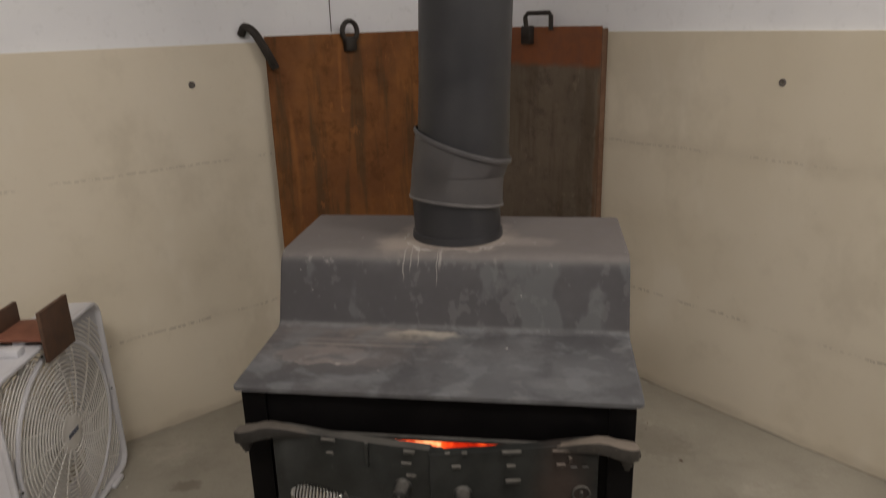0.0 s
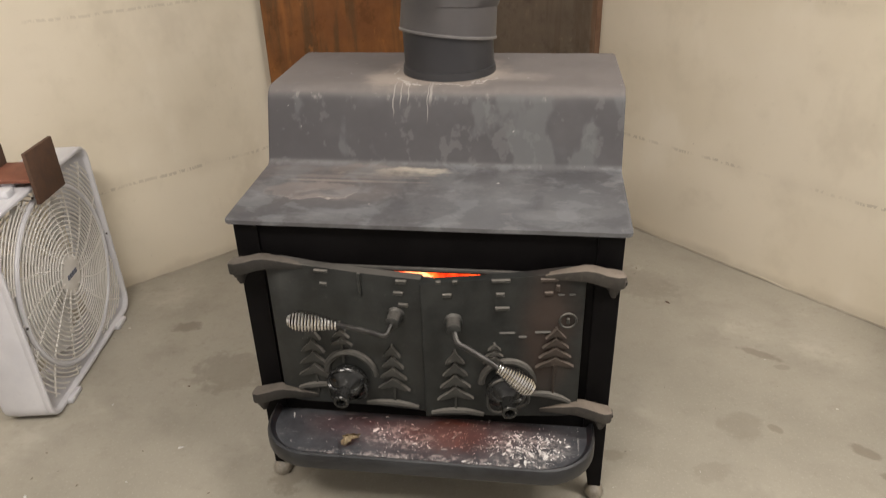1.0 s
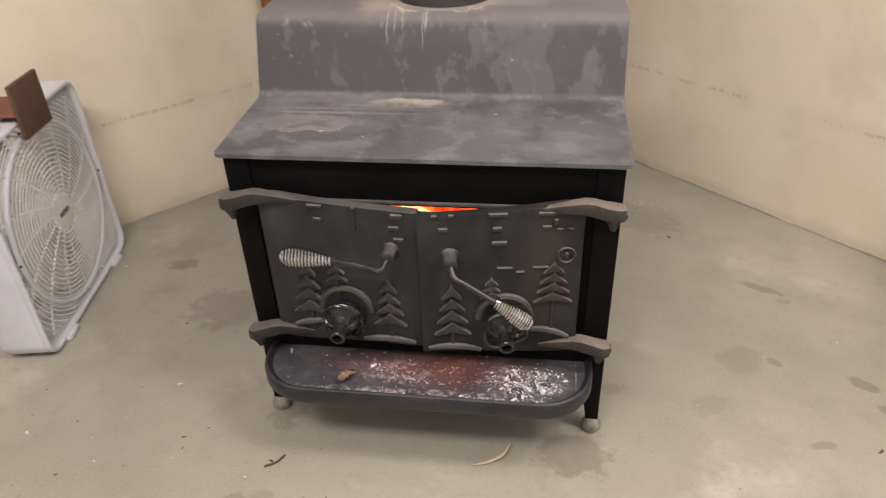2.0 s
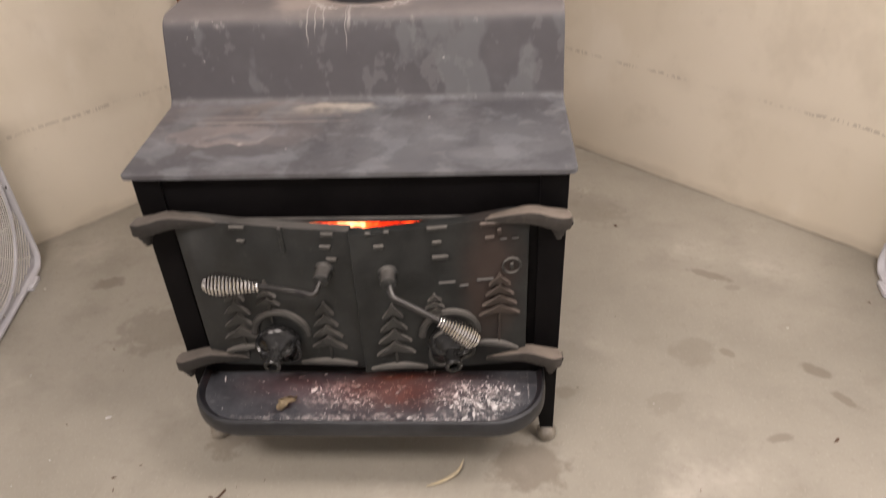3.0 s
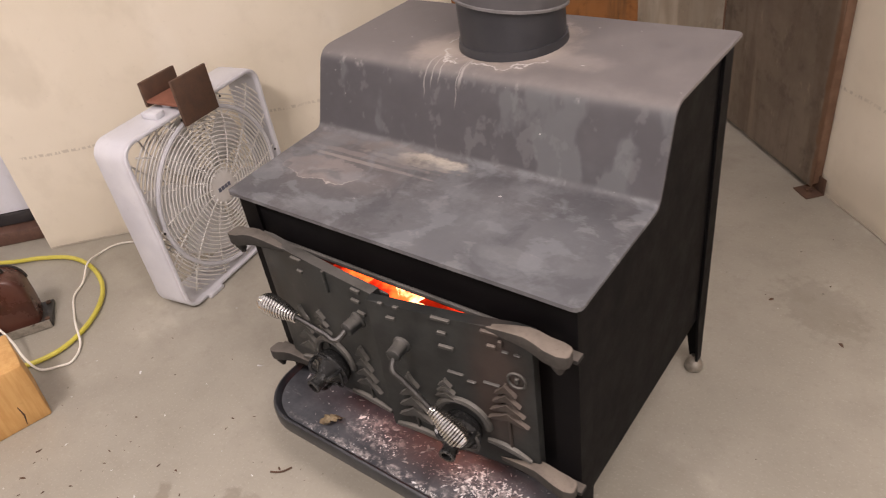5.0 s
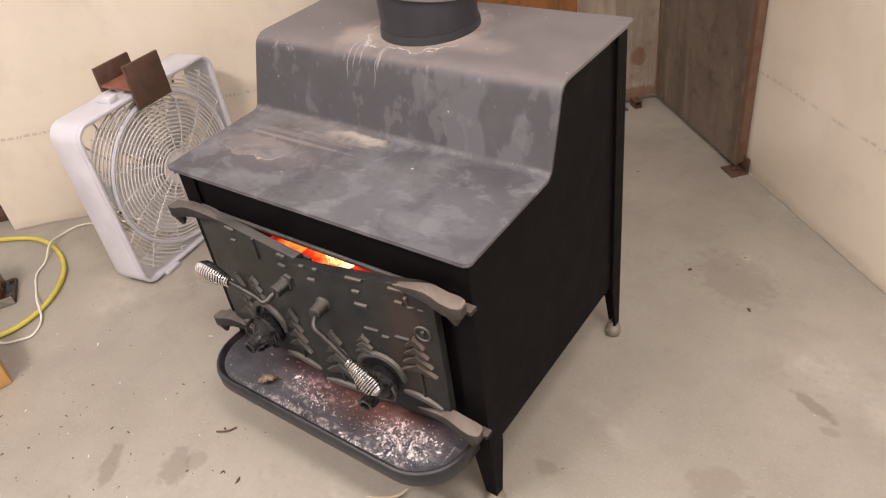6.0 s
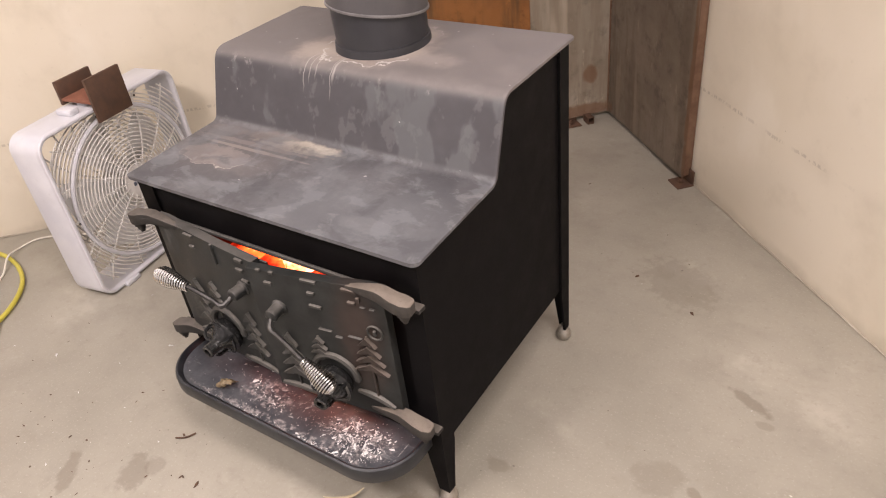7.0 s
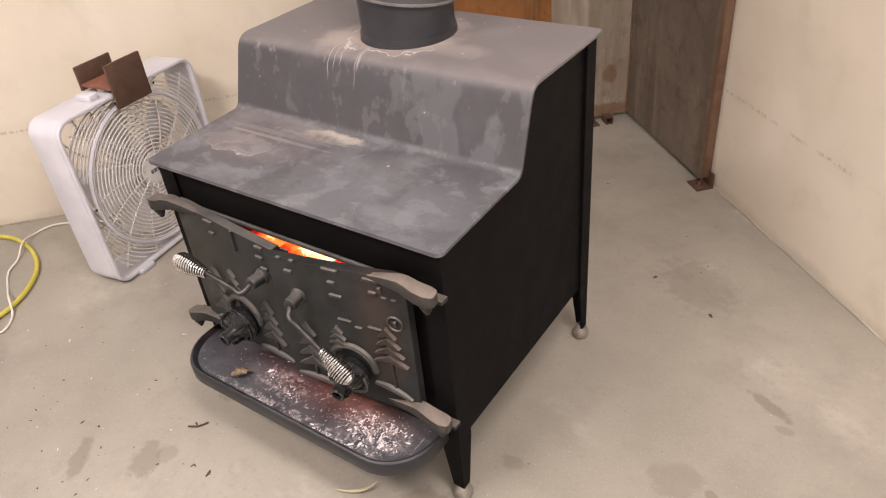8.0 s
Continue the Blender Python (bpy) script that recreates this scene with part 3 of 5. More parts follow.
# upper wall: a narrow black strip beside the corner and a board joint
for nm, lo, hi, mt, lab in (("trim_corner", (0.116, 0.004, 1.262), (0.130, 0.0115, CEILING - 0.002), RUBBER, "narrow black strip down the white upper wall"), ("trim_joint", (-0.0115, -0.712, 1.262), (-0.0095, -0.709, CEILING - 0.002), PLUG, "thin grey joint in the white upper wall")):
    setting(nm, lo, hi, mt, lab, "trim")

# form-tie plugs in the concrete
for nm, p, d in (("tie_plug", (1.257, -0.002, 1.097), (0, -1, 0)), ("tie_plug", (0.002, -1.230, 1.120), (1, 0, 0))):
    ob = part(nm, lathe((0, 0, 0), d, [(-0.004, 0.011), (0.0015, 0.010), (0.002, 0.0075), (-0.002, 0.007), (-0.002, 0.0005)], 16), PLUG)
    ob.matrix_world = CORNER @ Matrix.Translation(p)
    tagged(ob, "small dark round tie plug in the concrete wall", "plug", "tie plugs")

# door in the recess past the wall's end
door = thing("door_1", "closed white door with black bottom seal and brown sill", "door", CORNER, kind="structure")
door_panel = part("door_panel", box((-0.185, -3.545, 0.101), (-0.140, -2.53, 2.115), 0.004), DOOR_WHITE, door)
part("door_seal", box((-0.180, -3.545, 0.053), (-0.135, -2.53, 0.100), 0.005), RUBBER, door, "black rubber seal")
part("door_sill", box((-0.20, -3.545, 0.0), (-0.085, -2.53, 0.052), 0.006), WOOD_DARK, door, "brown wooden sill")

# ---- heat shield: rusty sheets standing in the corner ----


def sheet(name, a, b, z0, z1, thick, wave):
    """A slightly buckled sheet between two plan points of the corner."""
    bm = bmesh.new()
    a, b = Vector((*a, 0)), Vector((*b, 0))
    out = Vector((-(b - a).y, (b - a).x, 0)).normalized()
    nu, nv = 16, 20
    grid = []
    for side in (0, 1):
        rows = []
        for j in range(nv + 1):
            z = z0 + (z1 - z0) * j / nv
            row = []
            for i in range(nu + 1):
                p = a.lerp(b, i / nu)
                w = wave * noise.noise(Vector((p.x * 2.5 + 3, p.y * 2.5, z * 1.7)))
                row.append(bm.verts.new(p + out * (w + thick * side) + Vector((0, 0, z))))
            rows.append(row)
        grid.append(rows)
    for rows in grid:
        for j in range(nv):
            for i in range(nu):
                bm.faces.new((rows[j][i], rows[j][i + 1], rows[j + 1][i + 1], rows[j + 1][i]))
    f, k = grid
    for j in range(nv):
        bm.faces.new((f[j][0], f[j + 1][0], k[j + 1][0], k[j][0]))
        bm.faces.new((f[j][nu], k[j][nu], k[j + 1][nu], f[j + 1][nu]))
    for i in range(nu):
        bm.faces.new((f[0][i], k[0][i], k[0][i + 1], f[0][i + 1]))
        bm.faces.new((f[nv][i], f[nv][i + 1], k[nv][i + 1], k[nv][i]))
    return bm


shield = thing("heat_shield", "rusty steel sheets leaning in the concrete corner", "heat shield", CORNER)
part("sheet", sheet("s", (0.030, -0.986), (0.030, -0.355), 0.018, 1.256, 0.003, 0.004), RUST_ORANGE, shield, "orange rusted steel sheet")
part("sheet", sheet("s", (0.024, -0.362), (0.024, -0.030), 0.018, 1.256, 0.003, 0.003), RUST_KHAKI, shield, "grey-brown scorched steel sheet")
part("sheet", sheet("s", (0.030, -0.030), (0.629, -0.030), 0.018, 1.258, 0.003, 0.004), RUST_GREY, shield, "grey-brown scorched steel sheet")
part("flange", box((0.627, -0.030, 0.03), (0.633, -0.003, 1.25), 0.001), RUST_EDGE, shield, "orange rusted folded edge")
part("corner_seam", tube([(0.026, -0.032, 0.02 + 1.23 * i / 12) for i in range(13)], 0.0035, 6), RUST_EDGE, shield)


def foot_bracket(x, y, turn):
    m = pose(x, y, 0, 0, 0, turn)
    bm = box((-0.035, -0.03, 0.0), (0.035, 0.03, 0.005), 0.001, m)
    box((-0.035, 0.024, 0.005), (0.035, 0.029, 0.055), 0.001, m, bm)
    lathe(m @ Vector((0, 0, 0.005)), (0, 0, 1), [(0, 0.010), (0.008, 0.010), (0.0081, 0.005), (0.014, 0.005)], 6, bm)
    return part("foot_bracket", bm, RUST_DARK, shield, "rusted angle-iron foot")


foot_bracket(0.628, -0.036, 0)
foot_bracket(0.045, -0.20, 90)


def square_tube_end(y):
    bm = bmesh.new()
    for lo, hi in (((0.030, y - 0.014, 0.0), (0.075, y + 0.014, 0.003)), ((0.030, y - 0.014, 0.025), (0.075, y + 0.014, 0.028)), ((0.030, y - 0.014, 0.003), (0.075, y - 0.011, 0.025)), ((0.030, y + 0.011, 0.003), (0.075, y + 0.014, 0.025))):
        box(lo, hi, 0, None, bm)
    return part("square_tube", bm, RUST_DARK, shield)


square_tube_end(-0.125)

# iron hooks over the top edge of the shield
hook = thing("hook", "black iron strap hook over the shield's corner", "hook", CORNER, "shield hooks")
part("strap", tube(smooth_path([(-0.010, -1.046, 1.262), (0.008, -1.038, 1.286), (0.030, -1.018, 1.268), (0.043, -0.990, 1.211), (0.043, -0.962, 1.156)], 6), 0.014, 8), IRON_BLACK, hook)
hook = thing("hook", "black iron shackle hooked over the shield's edge", "hook", CORNER, "shield hooks")
part("shackle", tube([Vector((0.04, -0.667 + 0.03 * math.cos(a), 1.262 + 0.034 * math.sin(a))) for a in (2 * math.pi * i / 20 for i in range(20))], 0.009, 8, None, True), IRON_BLACK, hook)
part("clamp", box((0.022, -0.69, 1.195), (0.052, -0.645, 1.245), 0.008), IRON_BLACK, hook)
hook = thing("hook", "square black iron loop over the shield's edge", "hook", CORNER, "shield hooks")
part("loop", tube([(0.285, -0.04, 1.215), (0.272, -0.04, 1.292), (0.285, -0.04, 1.306), (0.392, -0.04, 1.306), (0.402, -0.04, 1.296), (0.402, -0.04, 1.245)], 0.0085, 8), IRON_BLACK, hook)
part("clamp", box((0.262, -0.055, 1.195), (0.308, -0.024, 1.262), 0.006), IRON_BLACK, hook)

# ---- the wood stove ----
stove = thing("wood_stove", "black steel wood stove with stepped top and two cast doors ajar", "wood stove")
HW = 0.375  # half the width of the top plate
BW = 0.356  # half the width of the body


def top_profile():
    """The bent plate seen from the side: (y, z) along its upper face."""
    knee, brow = Vector((0.264, 0.664)), Vector((0.316, 0.8185))
    pts = [(0.0, 0.6545), (0.08, 0.6575), (0.16, 0.6605), (0.24, 0.6635)]
    d = (brow - knee).normalized()
    a, b = knee - Vector((1, 0.038)).normalized() * 0.014, knee + d * 0.014
    for i in range(7):
        t = i / 6
        pts.append(tuple((1 - t) ** 2 * a + 2 * t * (1 - t) * knee + t * t * b))
    for t in (0.35, 0.6):
        pts.append(tuple(knee.lerp(brow, t)))
    a, b = brow - d * 0.030, brow + Vector((0.030, 0.0004))
    for i in range(9):
        t = i / 8
        pts.append(tuple((1 - t) ** 2 * a + 2 * t * (1 - t) * brow + t * t * b))
    return pts + [(0.42, 0.8195), (0.50, 0.8205), (0.613, 0.8215)]


PROFILE = top_profile()


def stove_top_plate():
    bm = bmesh.new()
    th = 0.008
    ends = [HW - 0.014 * (1 - math.cos(radians(a))) for a in (0, 18, 36, 54, 72, 90)]
    xs = [-x for x in ends] + [-0.361 + 0.722 * i / 14 for i in range(1, 14)] + ends[::-1]
    upper, lower = [], []
    for k, (y, z) in enumerate(PROFILE):
        y2, z2 = PROFILE[min(k + 1, len(PROFILE) - 1)]
        y1, z1 = PROFILE[max(k - 1, 0)]
        d = Vector((y2 - y1, z2 - z1)).normalized()
        nrm = Vector((d.y, -d.x))
        ru, rl = [], []
        for x in xs:
            yy = y
            if k == 0:
                yy += 0.014 - math.sqrt(max(0.0, 0.014 ** 2 - max(0.0, abs(x) - (HW - 0.014)) ** 2))
            if k == len(PROFILE) - 1:
                yy -= max(0.0, abs(x) - (HW - 0.010)) * 0.6
            w = 0.0006 * noise.noise(Vector((x * 6, y * 6, z * 6)))
            edge = 0.0016 if abs(x) > HW - 0.001 else 0.0
            ru.append(bm.verts.new((x, yy + nrm.x * edge, z + w + nrm.y * edge)))
            rl.append(bm.verts.new((x, yy + nrm.x * th, z + w + nrm.y * th)))
        upper.append(ru)
        lower.append(rl)
    n, c = len(PROFILE), len(xs)
    for k in range(n - 1):
        for i in range(c - 1):
            bm.faces.new((upper[k][i], upper[k][i + 1], upper[k + 1][i + 1], upper[k + 1][i]))
            bm.faces.new((lower[k][i + 1], lower[k][i], lower[k + 1][i], lower[k + 1][i + 1]))
        bm.faces.new((upper[k][0], upper[k + 1][0], lower[k + 1][0], lower[k][0]))
        bm.faces.new((upper[k + 1][-1], upper[k][-1], lower[k][-1], lower[k + 1][-1]))
    for i in range(c - 1):
        bm.faces.new((upper[0][i + 1], upper[0][i], lower[0][i], lower[0][i + 1]))
        bm.faces.new((upper[-1][i], upper[-1][i + 1], lower[-1][i + 1], lower[-1][i]))
    return bm


part("top_plate", stove_top_plate(), TOP, stove, "grey scorched steel top with pale ash drips", 50)

SIDE = [(0.022, 0.172), (0.602, 0.180), (0.602, 0.812), (0.325, 0.8095), (0.267, 0.655), (0.022, 0.646)]
for sx in (-1, 1):
    bm = loft([[Vector((sx * BW, y, z)) for y, z in SIDE], [Vector((sx * (BW - 0.008), y, z)) for y, z in SIDE]])
    part("side_panel", bm, BLACK, stove)
part("back_panel", box((-BW + 0.0085, 0.588, 0.172), (BW - 0.0085, 0.596, 0.811)), BLACK, stove)
part("floor_panel", box((-BW + 0.0085, 0.032, 0.172), (BW - 0.0085, 0.587, 0.182)), BLACK, stove)
OPEN_X, OPEN_LO, OPEN_HI = 0.262, 0.232, 0.550
front = box((-BW + 0.0085, 0.022, OPEN_HI), (BW - 0.0085, 0.031, 0.645))
box((-BW + 0.0085, 0.022, 0.160), (BW - 0.0085, 0.031, OPEN_LO), 0, None, front)
box((-BW + 0.0085, 0.022, OPEN_LO), (-OPEN_X, 0.031, OPEN_HI), 0, None, front)
box((OPEN_X, 0.022, OPEN_LO), (BW - 0.0085, 0.031, OPEN_HI), 0, None, front)
part("front_panel", front, BLACK, stove)
part("door_stop", tube([(-OPEN_X - 0.006, 0.017, OPEN_HI + 0.006), (OPEN_X + 0.006, 0.017, OPEN_HI + 0.006)], 0.005, 8), CAST, stove)


def stove_leg(sx, front_side):
    """Angle-iron corner leg that tapers to the floor below the body."""
    bm = bmesh.new()
    y_out = 0.016 if front_side else 0.609
    sgn = 1 if front_side else -1
    top = 0.646 if front_side else 0.808
    foot_x = sx * (BW + 0.005)
    # flange on the side face
    for axis in (0, 1):
        if axis == 0:
            ring = [(0, top), (0.042, top), (0.042, 0.168), (0.022, 0.036), (0.0, 0.036)]
            a = [Vector((sx * (BW + 0.001), y_out + sgn * u, z)) for u, z in ring]
            b = [Vector((sx * (BW + 0.007), y_out + sgn * u, z)) for u, z in ring]
        else:
            ring = [(0, top), (0.040, top), (0.040, 0.168), (0.020, 0.036), (0.0, 0.036)]
            a = [Vector((sx * (BW + 0.001 - u), y_out, z)) for u, z in ring]
            b = [Vector((sx * (BW + 0.001 - u), y_out + sgn * 0.005, z)) for u, z in ring]
        join(bm, loft([a, b]))
    leg = part("leg", bm, BLACK, stove)
    cx, cy = sx * (BW - 0.004), y_out + sgn * 0.010
    part("foot_glide", lathe((cx, cy, 0.0), (0, 0, 1), [(0.0, 0.012), (0.003, 0.018), (0.010, 0.0212), (0.020, 0.0205), (0.030, 0.0155), (0.037, 0.009), (0.044, 0.008)], 20), NICKEL, leg, "worn metal ball glide")


for sx in (-1, 1):
    for fs in (True, False):
        stove_leg(sx, fs)

# firebox: brick lining, embers and burning logs
for lo, hi in (((-BW + 0.010, 0.05, 0.183), (-BW + 0.042, 0.57, 0.46)), ((BW - 0.042, 0.05, 0.183), (BW - 0.010, 0.57, 0.46)), ((-0.30, 0.552, 0.183), (0.30, 0.586, 0.46))):
    part("fire_brick", box(lo, hi, 0.004), BRICK, stove)


def ember_bed():
    bm = bmesh.new()
    nx, ny = 36, 26
    rows = []
    for j in range(ny + 1):
        row = []
        for i in range(nx + 1):
            x, y = -0.30 + 0.60 * i / nx, 0.045 + 0.50 * j / ny
            z = 0.235 + 0.11 * (j / ny) + 0.035 * noise.noise(Vector((x * 14, y * 14, 2))) + 0.02 * noise.noise(Vector((x * 40, y * 40, 5)))
            row.append(bm.verts.new((x, y, z)))
        rows.append(row)
    for j in range(ny):
        for i in range(nx):
            bm.faces.new((rows[j][i], rows[j][i + 1], rows[j + 1][i + 1], rows[j + 1][i]))
    return bm


fire = thing("fire", "glowing orange logs and embers burning in the stove", "fire")
part("ember_bed", ember_bed(), EMBER, fire, "", 60)


def log(p0, p1, r):
    p0, p1 = Vector(p0), Vector(p1)
    pts, rad = [], []
    for i in range(17):
        t = i / 16
        pts.append(p0.lerp(p1, t) + Vector((0, 0, 0.012 * noise.noise(p0 * 9 + Vector((t * 4, 0, 0))))))
        rad.append(r * (0.85 + 0.3 * noise.noise(Vector((t * 7, r * 80, p0.x * 9)))))
    bm = tube(pts, rad, 12)
    for v in bm.verts:
        v.co += Vector((noise.noise(v.co * 45), noise.noise(v.co * 45 + Vector((7, 0, 0))), noise.noise(v.co * 45 + Vector((0, 9, 0))))) * 0.008
    part("burning_log", bm, EMBER, fire, "", 60)


log((-0.26, 0.12, 0.33), (0.24, 0.16, 0.35), 0.045)
log((-0.24, 0.26, 0.38), (0.27, 0.23, 0.40), 0.050)
log((-0.15, 0.10, 0.40), (0.10, 0.34, 0.45), 0.040)
log((0.22, 0.09, 0.39), (0.02, 0.36, 0.47), 0.036)
log((-0.28, 0.09, 0.40), (-0.04, 0.30, 0.46), 0.038)
log((-0.29, 0.28, 0.43), (-0.06, 0.13, 0.42), 0.034)
log((0.29, 0.20, 0.42), (0.08, 0.12, 0.40), 0.034)
log((-0.10, 0.40, 0.42), (0.12, 0.42, 0.43), 0.045)

# doors: each swings on the body's outer edge and stands a little open at the middle
LEFT_DOOR = pose(-0.300, -0.0135, 0, 0, 0, -3.4)
RIGHT_DOOR = pose(0.0016, -0.0475, 0, 0, 0, 7.4)
DOOR_W = 0.3005


def door_slab(mirror):
    pts = [(0.0, 0.253), (0.03, 0.249), (0.12, 0.252), (0.20, 0.256), (DOOR_W, 0.254), (DOOR_W, 0.563), (0.20, 0.567), (0.10, 0.574), (0.03, 0.582), (0.0, 0.580)]
    if mirror:
        pts = [(DOOR_W - u, z) for u, z in reversed(pts)]
    return slab(pts, 0.020, None, None, 0.003)


def fir_tree(u, top, low, w, tiers, ground):
    """A fir in relief: a trunk and tiers of drooping boughs."""
    bm = box((u - 0.0022, -0.004, ground), (u + 0.0022, 0.001, top), 0.001)
    step = (top - low) / tiers
    for k in range(tiers):
        half = w * (0.36 + 0.64 * (k + 1) / tiers)
        z0 = top - step * (k + 1)
        h = step * 1.05
        pts = [(0, z0 + h), (-half * 0.35, z0 + h * 0.52), (-half * 0.78, z0 + h * 0.20), (-half, z0 - h * 0.02), (-half * 0.72, z0 - h * 0.06), (-half * 0.35, z0 + h * 0.08),
               (0, z0 + h * 0.30), (half * 0.35, z0 + h * 0.08), (half * 0.72, z0 - h * 0.06), (half, z0 - h * 0.02), (half * 0.78, z0 + h * 0.20), (half * 0.35, z0 + h * 0.52)]
        slab([(u + a, b) for a, b in pts], 0.0095, Matrix.Translation((0, -0.0085, 0)), bm, 0.0012)
    return bm


def ground_strip(u0, u1, z0, z1, bow):
    pts = []
    for i in range(13):
        t = i / 12
        pts.append(Vector((u0 + (u1 - u0) * t, -0.002, z0 + (z1 - z0) * t + bow * 4 * t * (1 - t))))
    return tube(pts, [0.0035 + 0.004 * math.sin(math.pi * min(1, max(0.08, i / 12 * 0.84 + 0.08))) for i in range(13)], 8)


def raised_bars(door_ob, u, z, spec, material):
    for du, dz, w, h in spec:
        on_door(door_ob, None, "raised_bar", box((u + du - w / 2, -0.0052, z + dz - h / 2), (u + du + w / 2, 0.001, z + dz + h / 2), 0.0012, None, None, 1), material)


def hinge_arm(side, z_in, z_out, length):
    """A cast strap that sweeps from the door's corner back to the hinge pin, given along the door; side -1 is the outer left."""
    bm = bmesh.new()
    path = [(0.075, 0.004, z_in - 0.008), (0.030, 0.000, z_in - 0.003), (0.004, -0.004, z_in), (-0.012, -0.008, z_in - 0.001), (-0.030, -0.011, z_in - 0.006), (-length + 0.016, -0.011, z_out + 0.004), (-length + 0.004, -0.011, z_out + 0.003), (-length, -0.011, z_out + 0.002)]
    rings = []
    for k, (u, y, z) in enumerate(path):
        hz = (0.004, 0.009, 0.0115, 0.0125, 0.0125, 0.0122, 0.0118, 0.0105)[k]
        hy = (0.005, 0.010, 0.0125, 0.0140, 0.0155, 0.0165, 0.0130, 0.0075)[k]
        uu = u if side < 0 else DOOR_W - u
        rings.append([Vector((uu, y - hy, z + hz)), Vector((uu, y + hy, z + hz)), Vector((uu, y + hy, z - hz)), Vector((uu, y - hy, z - hz))])
    tmp = loft(rings)
    bmesh.ops.bevel(tmp, geom=tmp.edges[:], offset=0.0014, segments=2, affect="EDGES", profile=0.5)
    join(bm, tmp)
    uu = -length + 0.019 if side < 0 else DOOR_W + length - 0.019
    lathe((uu, -0.011, z_out - 0.006), (0, 0, -1), [(0, 0.0125), (0.010, 0.0125), (0.0105, 0.0085), (0.019, 0.0085), (0.0195, 0.0055), (0.026, 0.005)], 12, bm)
    return bm


def spring_grip(p0, p1):
    """A coiled-wire grip that swells towards its end and closes over the tip."""
    p0, p1 = Vector(p0), Vector(p1)
    d = (p1 - p0).normalized()
    ax, ay = across(d)
    length, turns, per = (p1 - p0).length, 15, 12
    pts = []
    for i in range(turns * per + 1):
        t = i / (turns * per)
        swell = 0.0085 + 0.0105 * math.sin(math.pi * min(t / 0.78, 1) * 0.5) ** 1.4
        if t > 0.78:
            swell = 0.019 - 0.0095 * ((t - 0.78) / 0.22) ** 2
        a = 2 * math.pi * i / per
        pts.append(p0 + d * (length * t) + swell * (math.cos(a) * ax + math.sin(a) * ay))
    bm = tube(pts, 0.0022, 6)
    lathe(p1 - d * 0.002, d, [(0.0, 0.0125), (0.003, 0.0118), (0.006, 0.008), (0.007, 0.002)], 16, bm)
    return bm


# black filler added inside the coil to give the gaps their shade
def coil_gap_dark(p0, p1):
    p0, p1 = Vector(p0), Vector(p1)
    d, length = p1 - p0, (p1 - p0).length
    return lathe(p0, d, [(length * t, r) for t, r in ((0.02, 0.0055), (0.3, 0.0075), (0.55, 0.0085), (0.78, 0.0085), (0.92, 0.0080), (0.98, 0.005))], 14)


door_l = part("door", door_slab(False), CAST, stove, "cast-iron door with fir trees in relief")
door_l.matrix_world = LEFT_DOOR
door_r = part("door", door_slab(True), CAST_PATCHED, stove, "cast-iron door with fir trees, brown with rust at the edge")
door_r.matrix_world = RIGHT_DOOR


def on_door(door_ob, m, name, bm, material, label=""):
    ob = part(name, bm, material, door_ob, label)
    ob.matrix_parent_inverse = Matrix()
    ob.matrix_basis = Matrix()
    return ob


# an unseen strip behind the meeting edge, added to block firelight through the gap
on_door(door_l, LEFT_DOOR, "seam_light_block", box((0.285, 0.0203, 0.270), (0.320, 0.0245, 0.556), 0.001), CAST)

# firs, ground and raised bars; u runs along each door
for u, top, low, w, tiers, gr in ((0.076, 0.442, 0.322, 0.036, 4, 0.275), (0.137, 0.457, 0.405, 0.022, 3, 0.36), (0.238, 0.414, 0.308, 0.033, 4, 0.268)):
    on_door(door_l, LEFT_DOOR, "fir_relief", fir_tree(u, top, low, w, tiers, gr), CAST_EDGE)
for u, top, low, w, tiers, gr, mt in ((0.060, 0.418, 0.303, 0.036, 4, 0.268, CAST_EDGE), (0.135, 0.432, 0.388, 0.022, 3, 0.37, CAST_EDGE), (0.250, 0.464, 0.376, 0.037, 4, 0.30, CAST_BROWN)):
    on_door(door_r, RIGHT_DOOR, "fir_relief", fir_tree(u, top, low, w, tiers, gr), mt)
for d_ob, spec in ((door_l, (0.178, 0.286, 0.263, 0.265, 0.006)), (door_l, (0.036, 0.105, 0.284, 0.300, 0.004)), (door_r, (0.012, 0.115, 0.266, 0.259, 0.008)), (door_r, (0.205, 0.284, 0.308, 0.286, 0.008))):
    on_door(d_ob, None, "ground_relief", ground_strip(*spec), CAST_EDGE)
# plain raised bars where the maker's name stands, set and toned as its highlights
for d_ob, u, mt, spec in (
    (door_l, 0.107, CAST_EDGE, ((0.004, 0.567, 0.030, 0.008), (0.006, 0.539, 0.016, 0.009))),
    (door_l, 0.184, CAST, ((0.0, 0.544, 0.007, 0.050),)),
    (door_l, 0.262, CAST_EDGE, ((0.002, 0.556, 0.024, 0.011), (-0.004, 0.531, 0.022, 0.010), (0.004, 0.506, 0.022, 0.010))),
    (door_r, 0.047, CAST_EDGE, ((-0.014, 0.567, 0.011, 0.008), (0.016, 0.567, 0.011, 0.008), (0.001, 0.539, 0.019, 0.010))),
    (door_r, 0.146, CAST_EDGE, ((0.0, 0.567, 0.038, 0.009), (-0.001, 0.538, 0.018, 0.010), (0.003, 0.508, 0.031, 0.010))),
    (door_r, 0.232, CAST_BROWN, ((0.001, 0.567, 0.036, 0.009), (0.001, 0.539, 0.018, 0.009), (0.017, 0.550, 0.008, 0.016))),
):
    for du, z, w, h in spec:
        raised_bars(d_ob, u, z, ((du, 0.0, w * 0.9, h * 0.75 if h < 0.02 else h),), mt)
